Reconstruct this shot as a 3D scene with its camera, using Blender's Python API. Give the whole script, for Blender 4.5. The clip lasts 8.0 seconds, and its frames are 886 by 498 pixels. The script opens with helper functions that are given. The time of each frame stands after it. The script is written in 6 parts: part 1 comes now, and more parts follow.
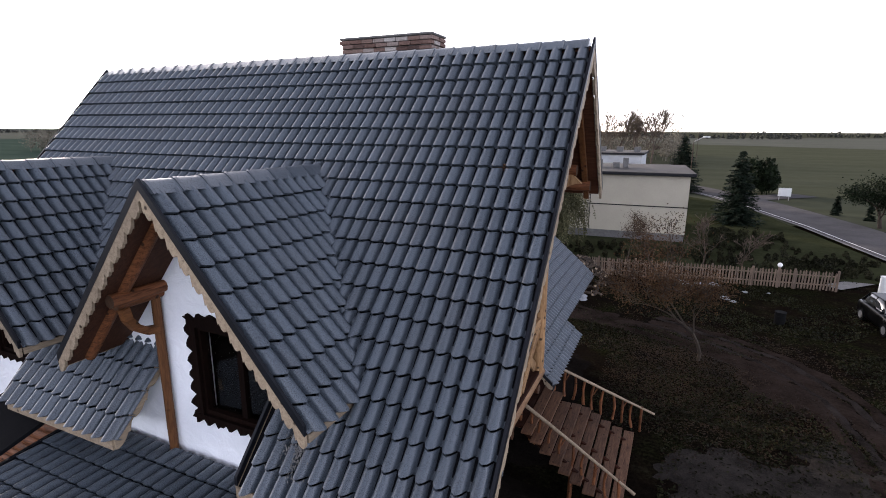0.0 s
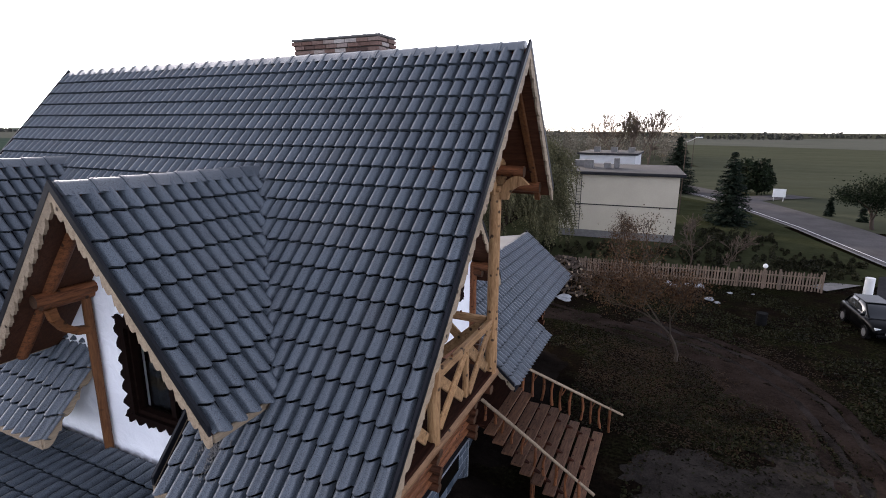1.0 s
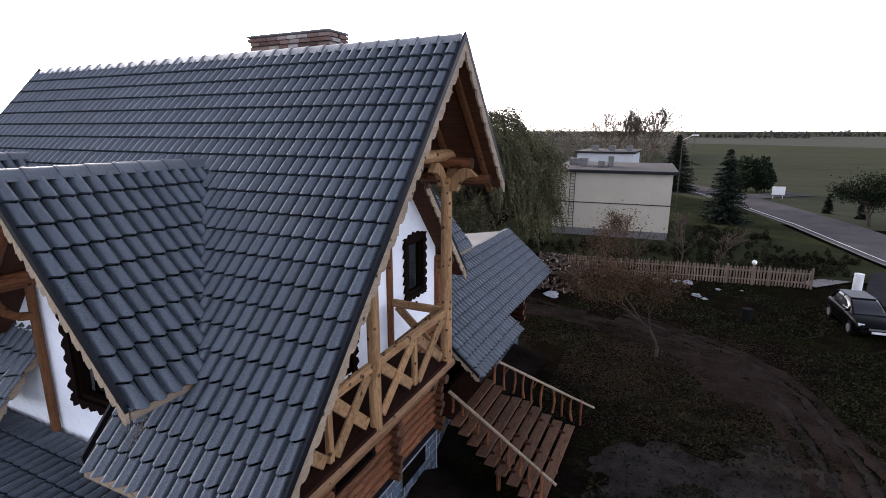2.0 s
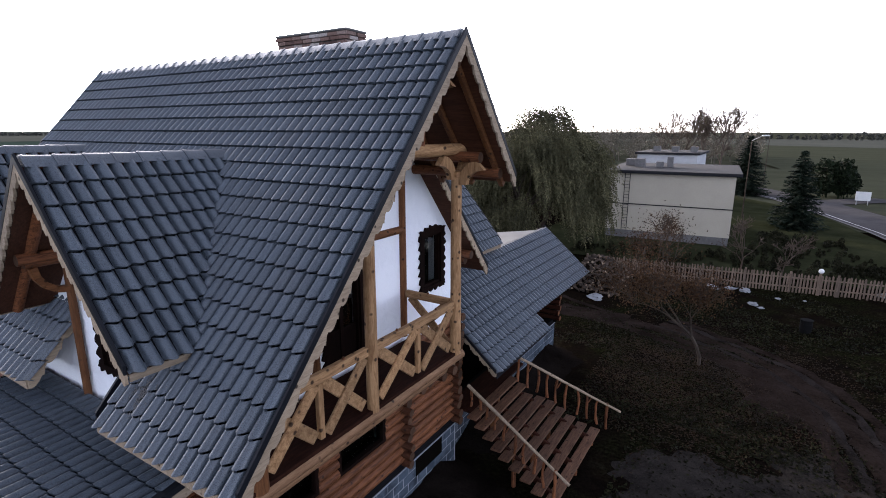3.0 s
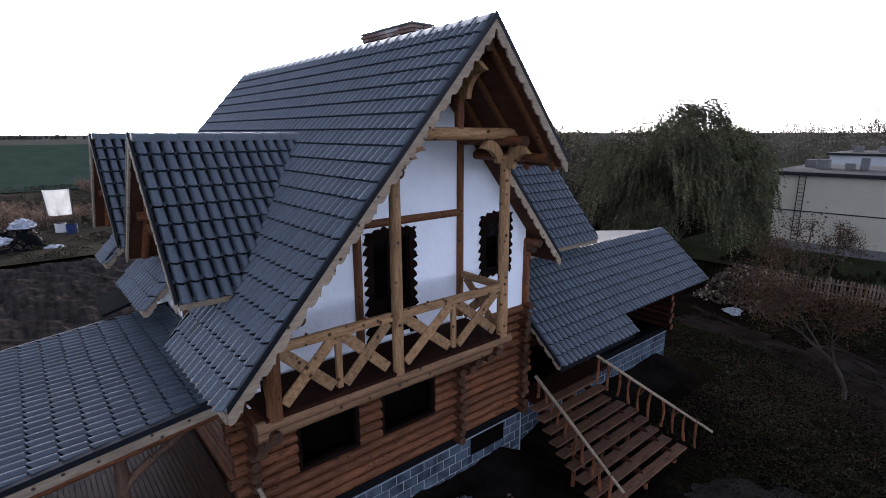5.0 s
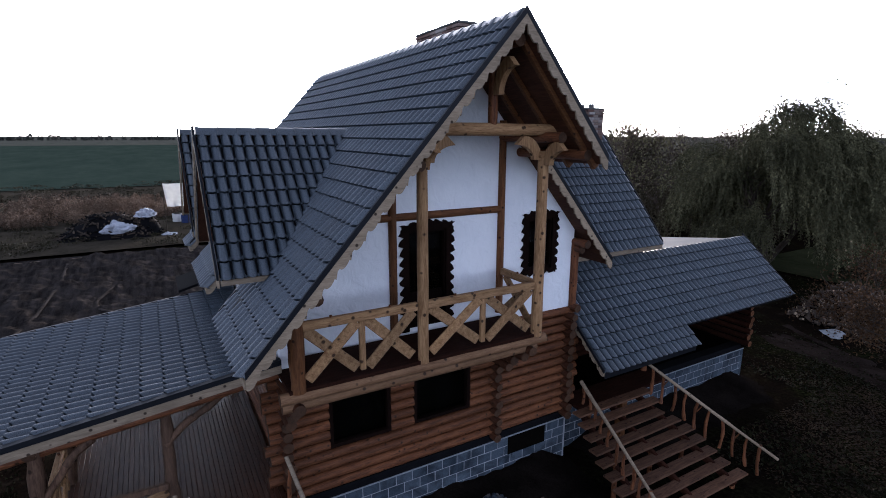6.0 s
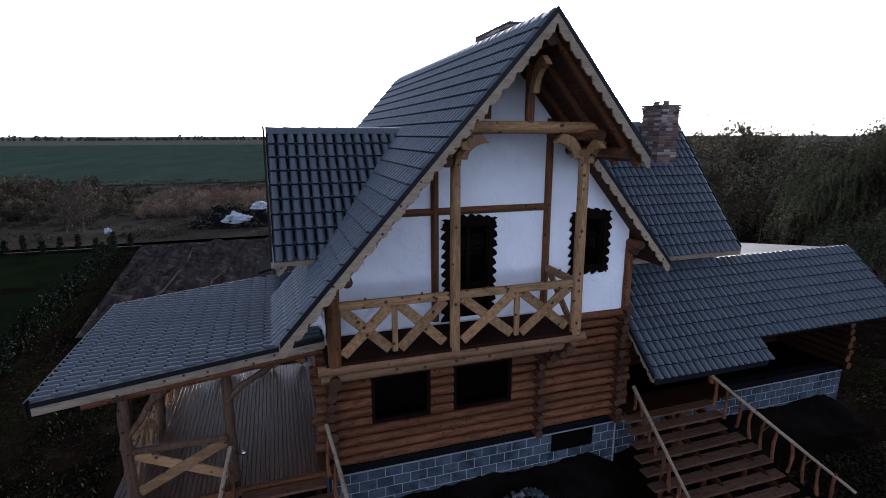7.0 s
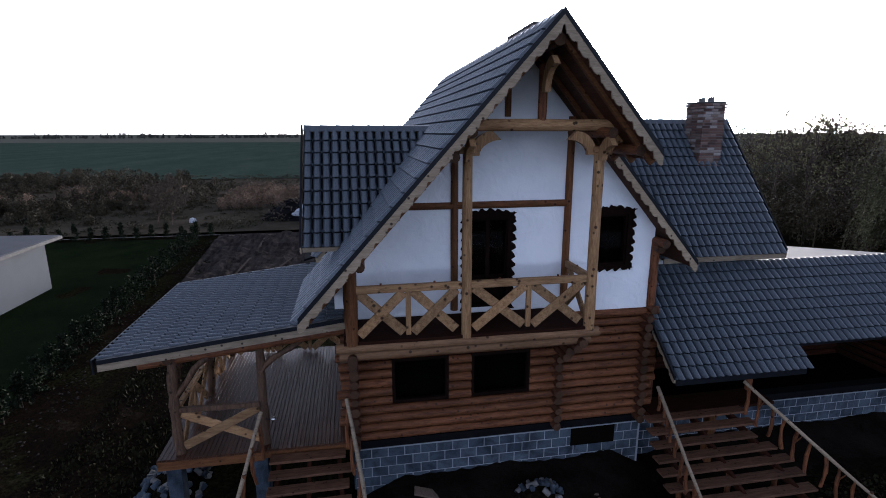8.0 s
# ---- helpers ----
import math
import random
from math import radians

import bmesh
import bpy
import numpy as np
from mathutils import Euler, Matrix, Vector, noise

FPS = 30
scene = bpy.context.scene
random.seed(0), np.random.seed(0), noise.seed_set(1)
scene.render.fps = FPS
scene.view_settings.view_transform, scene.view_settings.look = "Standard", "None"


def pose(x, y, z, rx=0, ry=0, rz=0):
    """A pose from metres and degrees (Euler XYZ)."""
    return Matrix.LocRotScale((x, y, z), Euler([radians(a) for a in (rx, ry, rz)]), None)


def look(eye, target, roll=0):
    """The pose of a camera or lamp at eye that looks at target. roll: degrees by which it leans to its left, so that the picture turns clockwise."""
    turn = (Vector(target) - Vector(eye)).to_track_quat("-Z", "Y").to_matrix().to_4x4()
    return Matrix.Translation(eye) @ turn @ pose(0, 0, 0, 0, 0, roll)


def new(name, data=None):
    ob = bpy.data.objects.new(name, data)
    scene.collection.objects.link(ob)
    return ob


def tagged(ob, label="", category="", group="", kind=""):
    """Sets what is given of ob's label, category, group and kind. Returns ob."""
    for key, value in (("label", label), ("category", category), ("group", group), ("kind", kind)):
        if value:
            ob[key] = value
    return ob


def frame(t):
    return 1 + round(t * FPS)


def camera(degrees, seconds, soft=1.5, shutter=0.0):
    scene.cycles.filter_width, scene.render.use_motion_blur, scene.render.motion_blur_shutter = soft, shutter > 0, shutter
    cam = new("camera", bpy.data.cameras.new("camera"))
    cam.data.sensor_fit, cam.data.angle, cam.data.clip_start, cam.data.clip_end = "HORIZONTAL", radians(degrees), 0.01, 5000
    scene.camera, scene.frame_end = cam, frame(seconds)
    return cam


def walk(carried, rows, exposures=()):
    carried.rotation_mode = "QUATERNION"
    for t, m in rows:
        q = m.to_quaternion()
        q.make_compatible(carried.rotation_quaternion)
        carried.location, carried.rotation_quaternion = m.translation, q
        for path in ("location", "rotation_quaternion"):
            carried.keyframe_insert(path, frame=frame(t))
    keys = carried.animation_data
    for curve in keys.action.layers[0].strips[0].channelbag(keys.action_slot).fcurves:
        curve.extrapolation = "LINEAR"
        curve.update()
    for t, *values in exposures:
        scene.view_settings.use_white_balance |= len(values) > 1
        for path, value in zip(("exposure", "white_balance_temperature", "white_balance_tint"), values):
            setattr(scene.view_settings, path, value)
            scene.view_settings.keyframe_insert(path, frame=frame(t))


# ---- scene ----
cam = camera(81.7, 8.0, 0.95)
PATH = [
    (0, (-0.051, 0.048, 9.237), (-0.856, 1.821, 8.779), 0.3),
    (0.5, (0.402, 0.259, 9.278), (-0.408, 2.029, 8.818), 0.3),
    (1, (0.836, 0.429, 9.267), (0.027, 2.199, 8.809), 0.4),
    (1.5, (1.335, 0.546, 9.208), (0.527, 2.318, 8.752), 0.3),
    (2.8, (2.626, 0.896, 9.036), (1.654, 2.584, 8.582), -0.1),
    (3, (2.809, 0.952, 9.017), (1.776, 2.603, 8.564), 0.1),
    (3.5, (3.316, 1.095, 8.896), (2.117, 2.631, 8.445), -0.0),
    (4, (3.745, 1.228, 8.787), (2.435, 2.672, 8.338), -0.1),
    (5.5, (5.198, 2.46, 8.639), (3.606, 3.587, 8.197), -0.1),
    (6, (5.55, 2.816, 8.565), (3.854, 3.783, 8.13), 0.1),
    (6.5, (6.007, 3.312, 8.573), (4.218, 4.095, 8.138), -0.0),
    (7, (6.486, 3.767, 8.541), (4.63, 4.371, 8.104), -0.1),
    (7.5, (6.933, 4.176, 8.531), (5.037, 4.637, 8.092), -0.1),
    (8, (7.296, 4.683, 8.53), (5.376, 5.022, 8.086), -0.1),
]
walk(cam, [(t, look(eye, target, roll)) for t, eye, target, roll in PATH], [(0.0, 3.04, 7180, 17), (1.5, 2.98, 7030, 17), (3.5, 2.76, 6530, 17), (5.5, 2.32, 6170, 16), (8.0, 1.98, 5980, 15)])

# ---- light ----
SUN_YAW, SUN_UP = 58.5, 8.0  # degrees left of +y, degrees above the horizon
world = bpy.data.worlds.new("world")
scene.world = world
world.use_nodes = True
wn = world.node_tree.nodes
sky = wn.new("ShaderNodeTexSky")
sky.sky_type, sky.sun_disc = "NISHITA", False
sky.sun_elevation, sky.sun_rotation = radians(SUN_UP), radians(-SUN_YAW)
sky.air_density, sky.dust_density, sky.ozone_density = 0.3, 1.1, 1.5
haze = wn.new("ShaderNodeHueSaturation")  # thin high cloud takes most of the colour out of the sky
haze.inputs["Saturation"].default_value = 0.48
world.node_tree.links.new(sky.outputs[0], haze.inputs["Color"])
world.node_tree.links.new(haze.outputs[0], wn["Background"].inputs[0])
wn["Background"].inputs[1].default_value = 0.15
sun_lamp = new("sun", bpy.data.lights.new("sun", "SUN"))
sun_lamp.data.energy, sun_lamp.data.angle, sun_lamp.data.color = 0.7, radians(6), (1.0, 0.86, 0.7)
sun_lamp.matrix_world = look((0, 0, 0), (math.sin(radians(SUN_YAW)) * math.cos(radians(SUN_UP)), -math.cos(radians(SUN_YAW)) * math.cos(radians(SUN_UP)), -math.sin(radians(SUN_UP))))


# ---- materials ----
def shader(name, rough=0.6, metal=0.0, spec=0.5):
    m = bpy.data.materials.new(name)
    m.use_nodes = True
    n = m.node_tree.nodes
    b = n["Principled BSDF"]
    b.inputs["Roughness"].default_value = rough
    b.inputs["Metallic"].default_value = metal
    b.inputs["Specular IOR Level"].default_value = spec
    return m, n, m.node_tree.links, b


def coords(n, l, scale=(1, 1, 1)):
    g = n.new("ShaderNodeNewGeometry")
    mp = n.new("ShaderNodeMapping")
    mp.inputs["Scale"].default_value = scale
    l.new(g.outputs["Position"], mp.inputs["Vector"])
    return mp.outputs[0]


def noise_node(n, l, vec, scale, detail=4, rough=0.55, distort=0.0):
    t = n.new("ShaderNodeTexNoise")
    t.inputs["Scale"].default_value, t.inputs["Detail"].default_value, t.inputs["Roughness"].default_value = scale, detail, rough
    t.inputs["Distortion"].default_value = distort
    if vec:
        l.new(vec, t.inputs["Vector"])
    return t.outputs["Fac"]


def ramp(n, l, fac, stops):
    r = n.new("ShaderNodeValToRGB")
    e = r.color_ramp.elements
    while len(e) < len(stops):
        e.new(0.5)
    for i, (p, c) in enumerate(stops):
        e[i].position, e[i].color = p, (*c, 1)
    l.new(fac, r.inputs[0])
    return r.outputs[0]


def mixed(n, l, fac, a, b, mode="MIX"):
    m = n.new("ShaderNodeMix")
    m.data_type, m.blend_type = "RGBA", mode
    for sock, v in ((m.inputs[0], fac), (m.inputs[6], a), (m.inputs[7], b)):
        if isinstance(v, (int, float)):
            sock.default_value = v
        elif isinstance(v, tuple):
            sock.default_value = (*v, 1)
        else:
            l.new(v, sock)
    return m.outputs[2]


def maths(n, l, op, a, b=0.0):
    m = n.new("ShaderNodeMath")
    m.operation = op
    for sock, v in ((m.inputs[0], a), (m.inputs[1], b)):
        if isinstance(v, (int, float)):
            sock.default_value = v
        else:
            l.new(v, sock)
    return m.outputs[0]


def relief(n, l, b, fac, strength=0.3, dist=0.01):
    u = n.new("ShaderNodeBump")
    u.inputs["Strength"].default_value, u.inputs["Distance"].default_value = strength, dist
    l.new(fac, u.inputs["Height"])
    l.new(u.outputs[0], b.inputs["Normal"])


def chance(n, l):
    """One random number for each object and for each loose piece of a mesh."""
    o, g = n.new("ShaderNodeObjectInfo"), n.new("ShaderNodeNewGeometry")
    return maths(n, l, "FRACT", maths(n, l, "ADD", o.outputs["Random"], g.outputs["Random Per Island"]))


def plain(name, col, rough=0.7, var=0.25, scale=3.0, metal=0.0, bump=0.15, fine=40.0, spec=0.2):
    """A surface of one colour with stains, grain and a little relief."""
    m, n, l, b = shader(name, rough, metal, spec)
    v = coords(n, l)
    big, small = noise_node(n, l, v, scale), noise_node(n, l, v, fine, 3)
    lo, hi = tuple(c * (1 - var) for c in col), tuple(min(1, c * (1 + var)) for c in col)
    c1 = ramp(n, l, big, [(0.3, lo), (0.7, hi)])
    c2 = mixed(n, l, 0.35, c1, ramp(n, l, small, [(0.3, lo), (0.7, hi)]))
    l.new(c2, b.inputs["Base Color"])
    if bump:
        relief(n, l, b, small, bump, 0.01)
    return m


def wood(name, dark, light, axis="y", rough=0.6, knots=0.19, age=0.35, spec=0.18):
    """Wood with grain along one axis, knots and weathered patches."""
    m, n, l, b = shader(name, rough, 0.0, spec)
    k = {"x": (0.12, 1, 1), "y": (1, 0.12, 1), "z": (1, 1, 0.12), "n": (0.6, 0.6, 0.6)}[axis]
    v, w = coords(n, l, k), coords(n, l)
    grain = noise_node(n, l, v, 22, 5, 0.6, 0.6)
    fine = noise_node(n, l, v, 90, 3)
    col = ramp(n, l, grain, [(0.3, dark), (0.7, light)])
    col = mixed(n, l, 0.3, col, ramp(n, l, fine, [(0.35, dark), (0.65, light)]))
    patch = noise_node(n, l, w, 1.3, 4)
    worn = tuple(0.55 * d for d in dark)
    col = mixed(n, l, maths(n, l, "MULTIPLY", ramp(n, l, patch, [(0.45, (0, 0, 0)), (0.75, (1, 1, 1))]), age), col, worn)
    r = chance(n, l)
    col = mixed(n, l, 1.0, col, ramp(n, l, r, [(0.0, (0.72, 0.72, 0.72)), (1.0, (1.12, 1.08, 1.04))]), "MULTIPLY")
    if knots:
        vo = n.new("ShaderNodeTexVoronoi")
        vo.inputs["Scale"].default_value = 5.5
        l.new(w, vo.inputs["Vector"])
        spot = ramp(n, l, vo.outputs["Distance"], [(0.55 * knots, (1, 1, 1)), (knots, (0, 0, 0))])
        col = mixed(n, l, maths(n, l, "MULTIPLY", spot, 0.9), col, (0.014, 0.006, 0.003))
    l.new(col, b.inputs["Base Color"])
    relief(n, l, b, grain, 0.35, 0.008)
    return m


def glazed_tile():
    """Slate-blue pressed tiles with a gritty glaze, dulled in patches."""
    m, n, l, b = shader("roof_tile_slate_blue", 0.4, 0.0, 0.48)
    v = coords(n, l)
    r = chance(n, l)
    grit = noise_node(n, l, v, 95, 2, 0.8)
    dirt = noise_node(n, l, v, 1.1, 5, 0.6)
    base = ramp(n, l, r, [(0.0, (0.038, 0.047, 0.058)), (1.0, (0.070, 0.086, 0.104))])
    base = mixed(n, l, 0.5, base, ramp(n, l, grit, [(0.36, (0.013, 0.0165, 0.021)), (0.68, (0.142, 0.174, 0.204))]))
    base = mixed(n, l, ramp(n, l, dirt, [(0.5, (0, 0, 0)), (0.8, (0.4, 0.4, 0.4))]), base, (0.075, 0.076, 0.078))
    l.new(base, b.inputs["Base Color"])
    l.new(maths(n, l, "ADD", maths(n, l, "MULTIPLY", grit, 0.40), 0.12), b.inputs["Roughness"])
    relief(n, l, b, grit, 0.22, 0.003)
    return m


def plaster():
    """White plaster with shallow trowel waves and faint grey blotches."""
    m, n, l, b = shader("white_plaster", 0.85, 0.0, 0.2)
    v = coords(n, l)
    wave, blotch, fine = noise_node(n, l, v, 3.2, 3, 0.5, 1.2), noise_node(n, l, v, 0.9, 5, 0.6), noise_node(n, l, v, 40, 3)
    col = ramp(n, l, blotch, [(0.3, (0.76, 0.78, 0.81)), (0.6, (0.87, 0.88, 0.90))])
    l.new(mixed(n, l, 0.12, col, ramp(n, l, fine, [(0.3, (0.6, 0.6, 0.6)), (0.7, (0.95, 0.95, 0.95))])), b.inputs["Base Color"])
    relief(n, l, b, maths(n, l, "ADD", wave, maths(n, l, "MULTIPLY", fine, 0.06)), 0.55, 0.06)
    return m


def block_material():
    """Concrete blocks, each a little lighter or darker, with damp stains."""
    m, n, l, b = shader("concrete_block", 0.95, 0.0, 0.2)
    v = coords(n, l)
    stain, fine = noise_node(n, l, v, 1.6, 6, 0.65, 0.5), noise_node(n, l, v, 45, 4, 0.7)
    col = ramp(n, l, chance(n, l), [(0.0, (0.038, 0.054, 0.074)), (1.0, (0.074, 0.096, 0.122))])
    col = mixed(n, l, 0.85, col, ramp(n, l, stain, [(0.36, (0.22, 0.22, 0.24)), (0.62, (1.25, 1.22, 1.18))]), "MULTIPLY")
    col = mixed(n, l, 0.6, col, ramp(n, l, fine, [(0.3, (0.5, 0.5, 0.5)), (0.7, (1.35, 1.35, 1.35))]), "MULTIPLY")
    l.new(col, b.inputs["Base Color"])
    relief(n, l, b, fine, 0.6, 0.012)
    return m


PINE, PINE_L = (0.135, 0.063, 0.025), (0.45, 0.275, 0.140)
M_TILE = glazed_tile()
M_WEATHER = wood("weathered_log_wood", (0.036, 0.018, 0.011), (0.165, 0.098, 0.063), "z", 0.75, 0.24, 0.4)
M_LOG = {a: wood("log_pine_" + a, (0.030, 0.009, 0.0042), (0.270, 0.104, 0.045), a) for a in "xyz"}
M_PALE = {a: wood("sawn_pine_" + a, PINE, PINE_L, a, 0.65, 0.23, 0.3) for a in "xyzn"}
M_EDGE = wood("edge_log_pine", (0.10, 0.050, 0.025), (0.26, 0.15, 0.082), "y", 0.65, 0.23, 0.35)
M_END = wood("log_end_grain", (0.036, 0.018, 0.010), (0.10, 0.052, 0.029), "n", 0.75, 0.0, 0.5)
M_TIMBER = {a: wood("stained_timber_" + a, (0.070, 0.026, 0.010), (0.21, 0.088, 0.034), a) for a in "xyz"}
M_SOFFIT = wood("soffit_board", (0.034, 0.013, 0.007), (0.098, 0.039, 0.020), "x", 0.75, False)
# dark wood; on the wing logs and landing its colour holds the veranda's shade
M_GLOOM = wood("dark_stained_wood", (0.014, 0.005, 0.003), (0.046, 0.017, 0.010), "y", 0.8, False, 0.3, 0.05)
M_REDLOG = wood("red_brown_log", (0.022, 0.008, 0.004), (0.110, 0.043, 0.021), "x", 0.7)
M_BARGE = wood("barge_board_cream", (0.18, 0.135, 0.092), (0.40, 0.315, 0.225), "y", 0.7, 0.17, 0.4)
M_CARVED = wood("carved_dark_wood", (0.004, 0.0018, 0.0012), (0.012, 0.0055, 0.004), "z", 0.8, False, 0.3, 0.05)
M_DECK = {a: wood("deck_board_" + a, (0.022, 0.009, 0.0055), (0.100, 0.045, 0.027), a, 0.42, False, 0.3, 0.16) for a in "xy"}
M_TREAD = wood("stair_tread_pine", (0.036, 0.016, 0.009), (0.180, 0.092, 0.053), "y", 0.7, 0.17, 0.3)
M_PLASTER = plaster()
M_TRIM = plain("anthracite_metal_trim", (0.008, 0.009, 0.012), 0.5, 0.3, 4, 0.2)
M_FELT = plain("black_roofing_felt", (0.006, 0.006, 0.007), 0.9, 0.3, 2, spec=0.05)
M_BLOCK = block_material()
M_MORTAR = plain("pale_mortar", (0.27, 0.285, 0.31), 0.95, 0.2, 8)
M_FLAT = plain("pale_roof_membrane", (0.12, 0.125, 0.13), 0.8, 0.15, 1)
# near-black that stands in for unlit rooms, log gaps and veranda shade
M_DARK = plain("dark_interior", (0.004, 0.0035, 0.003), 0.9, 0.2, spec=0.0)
M_CEMENT = plain("cement_cap", (0.13, 0.125, 0.12), 0.9, 0.3, 4)


def brick_material():
    m, n, l, b = shader("red_brick", 0.9, 0, 0.2)
    v = coords(n, l)
    c = ramp(n, l, chance(n, l), [(0.0, (0.075, 0.048, 0.042)), (0.45, (0.15, 0.088, 0.072)), (0.75, (0.21, 0.150, 0.130)), (1.0, (0.38, 0.35, 0.33))])
    g = noise_node(n, l, v, 30, 4)
    l.new(mixed(n, l, 0.5, c, ramp(n, l, g, [(0.3, (0.35, 0.33, 0.32)), (0.7, (1.2, 1.15, 1.1))]), "MULTIPLY"), b.inputs["Base Color"])
    relief(n, l, b, g, 0.6, 0.01)
    return m


M_BRICK = brick_material()


def glass_material():
    m, n, l, b = shader("window_glass", 0.03, 0, 0.5)
    b.inputs["Transmission Weight"].default_value = 1.0
    b.inputs["Base Color"].default_value = (0.75, 0.8, 0.82, 1)
    b.inputs["IOR"].default_value = 1.3
    return m


M_GLASS = glass_material()


# ---- builders ----
def thing(name, at, label, category, group="", kind=""):
    return tagged(pose_at(new(name), at), label, category, group, kind)


def pose_at(ob, at):
    ob.location = at
    return ob


def hang(ob, parent):
    """Parent ob, whose place is given in the world."""
    ob.parent = parent
    ob.matrix_parent_inverse = Matrix.Translation(-parent.location) if parent.type == "EMPTY" else Matrix.Identity(4)
    return ob


def finish(bm, name, *mats):
    me = bpy.data.meshes.new(name)
    bm.normal_update()
    bm.to_mesh(me)
    bm.free()
    for m in mats:
        me.materials.append(m)
    return me


def part(name, bm, material, parent, label="", kind=""):
    mats = material if isinstance(material, (list, tuple)) else [material]
    ob = new(name, finish(bm, name, *mats))
    if parent:
        hang(ob, parent)
    return tagged(ob, label, "", "", kind)


def lone(name, bm, material, label, category="", group="", kind=""):
    mats = material if isinstance(material, (list, tuple)) else [material]
    return tagged(new(name, finish(bm, name, *mats)), label, category, group, kind)


def from_lists(name, verts, faces, mats, parent=None, smooth=False, label="", kind=""):
    me = bpy.data.meshes.new(name)
    me.from_pydata(verts, [], faces)
    for m in mats:
        me.materials.append(m)
    if smooth:
        me.polygons.foreach_set("use_smooth", [True] * len(me.polygons))
    ob = new(name, me)
    if parent:
        hang(ob, parent)
    return tagged(ob, label, "", "", kind)


def box(bm, x0, x1, y0, y1, z0, z1, bevel=0.0, m=None, mat=0):
    r = bmesh.ops.create_cube(bm, size=1)
    vs = r["verts"]
    t = Matrix.Translation(((x0 + x1) / 2, (y0 + y1) / 2, (z0 + z1) / 2)) @ Matrix.Diagonal((abs(x1 - x0), abs(y1 - y0), abs(z1 - z0), 1))
    bmesh.ops.transform(bm, matrix=(m @ t) if m else t, verts=vs)
    fs = {f for v in vs for f in v.link_faces}
    for f in fs:
        f.material_index = mat
    if bevel:
        es = list({e for v in vs for e in v.link_edges})
        bmesh.ops.bevel(bm, geom=es, offset=bevel, segments=1, affect="EDGES", clamp_overlap=True)
    return bm


def frame_of(p0, p1, up=(0, 0, 1)):
    """A turn whose x runs from p0 to p1, and z lies near up."""
    x = (Vector(p1) - Vector(p0)).normalized()
    u = Vector(up)
    if abs(x.dot(u)) > 0.98:
        u = Vector((1, 0, 0))
    y = u.cross(x).normalized()
    z = x.cross(y)
    return Matrix((x, y, z)).transposed().to_4x4()


def beam(bm, p0, p1, w, h, up=(0, 0, 1), bevel=0.012):
    """A sawn beam from p0 to p1, w wide and h high."""
    n = (Vector(p1) - Vector(p0)).length
    return box(bm, 0, n, -w / 2, w / 2, -h / 2, h / 2, bevel, Matrix.Translation(p0) @ frame_of(p0, p1, up))


def log_mesh(bm, p0, p1, r, r1=None, seg=10, rings=5, wob=0.06, bend=0.0):
    """A round log with uneven girth; its ends have the second material."""
    r1 = r if r1 is None else r1
    p0, p1 = Vector(p0), Vector(p1)
    f = frame_of(p0, p1)
    n = (p1 - p0).length
    ph = random.uniform(0, 6.28)
    loops = []
    for i in range(rings + 1):
        t = i / rings
        rr = (r + (r1 - r) * t) * (1 + random.uniform(-wob, wob))
        off = bend * math.sin(t * 3.14)
        cy, cz = off * math.cos(ph) + random.uniform(-1, 1) * wob * r * 0.5, off * math.sin(ph) + random.uniform(-1, 1) * wob * r * 0.5
        loops.append([bm.verts.new(p0 + f.to_3x3() @ Vector((n * t, cy + rr * math.cos(6.2832 * k / seg), cz + rr * math.sin(6.2832 * k / seg)))) for k in range(seg)])
    for a, b in zip(loops, loops[1:]):
        for k in range(seg):
            q = bm.faces.new((a[k], a[(k + 1) % seg], b[(k + 1) % seg], b[k]))
            q.smooth = True
    for ring, flip in ((loops[0], True), (loops[-1], False)):
        c = bm.faces.new([bm.verts.new(v.co) for v in (reversed(ring) if flip else ring)])
        c.material_index = 1
    return bm


def log(name, p0, p1, r, parent, axis="y", r1=None, mats=None, wob=0.05, bend=0.0, seg=10, rings=5, label=""):
    bm = log_mesh(bmesh.new(), p0, p1, r, r1, seg, rings, wob, bend)
    return part(name, bm, mats or [M_LOG[axis], M_END], parent, label)


def prism(bm, pts, t, mat=0):
    """A closed outline of points, thickened by the vector t."""
    a = [bm.verts.new(p) for p in pts]
    b = [bm.verts.new(Vector(p) + Vector(t)) for p in pts]
    n = len(pts)
    fs = [bm.faces.new(a), bm.faces.new(list(reversed(b)))] + [bm.faces.new((a[i], b[i], b[(i + 1) % n], a[(i + 1) % n])) for i in range(n)]
    for f in fs:
        f.material_index = mat
    bmesh.ops.recalc_face_normals(bm, faces=fs)
    return bm


# ---- roof tiles ----
TW, TL = 0.197, 0.33  # cover width and gauge of a tile


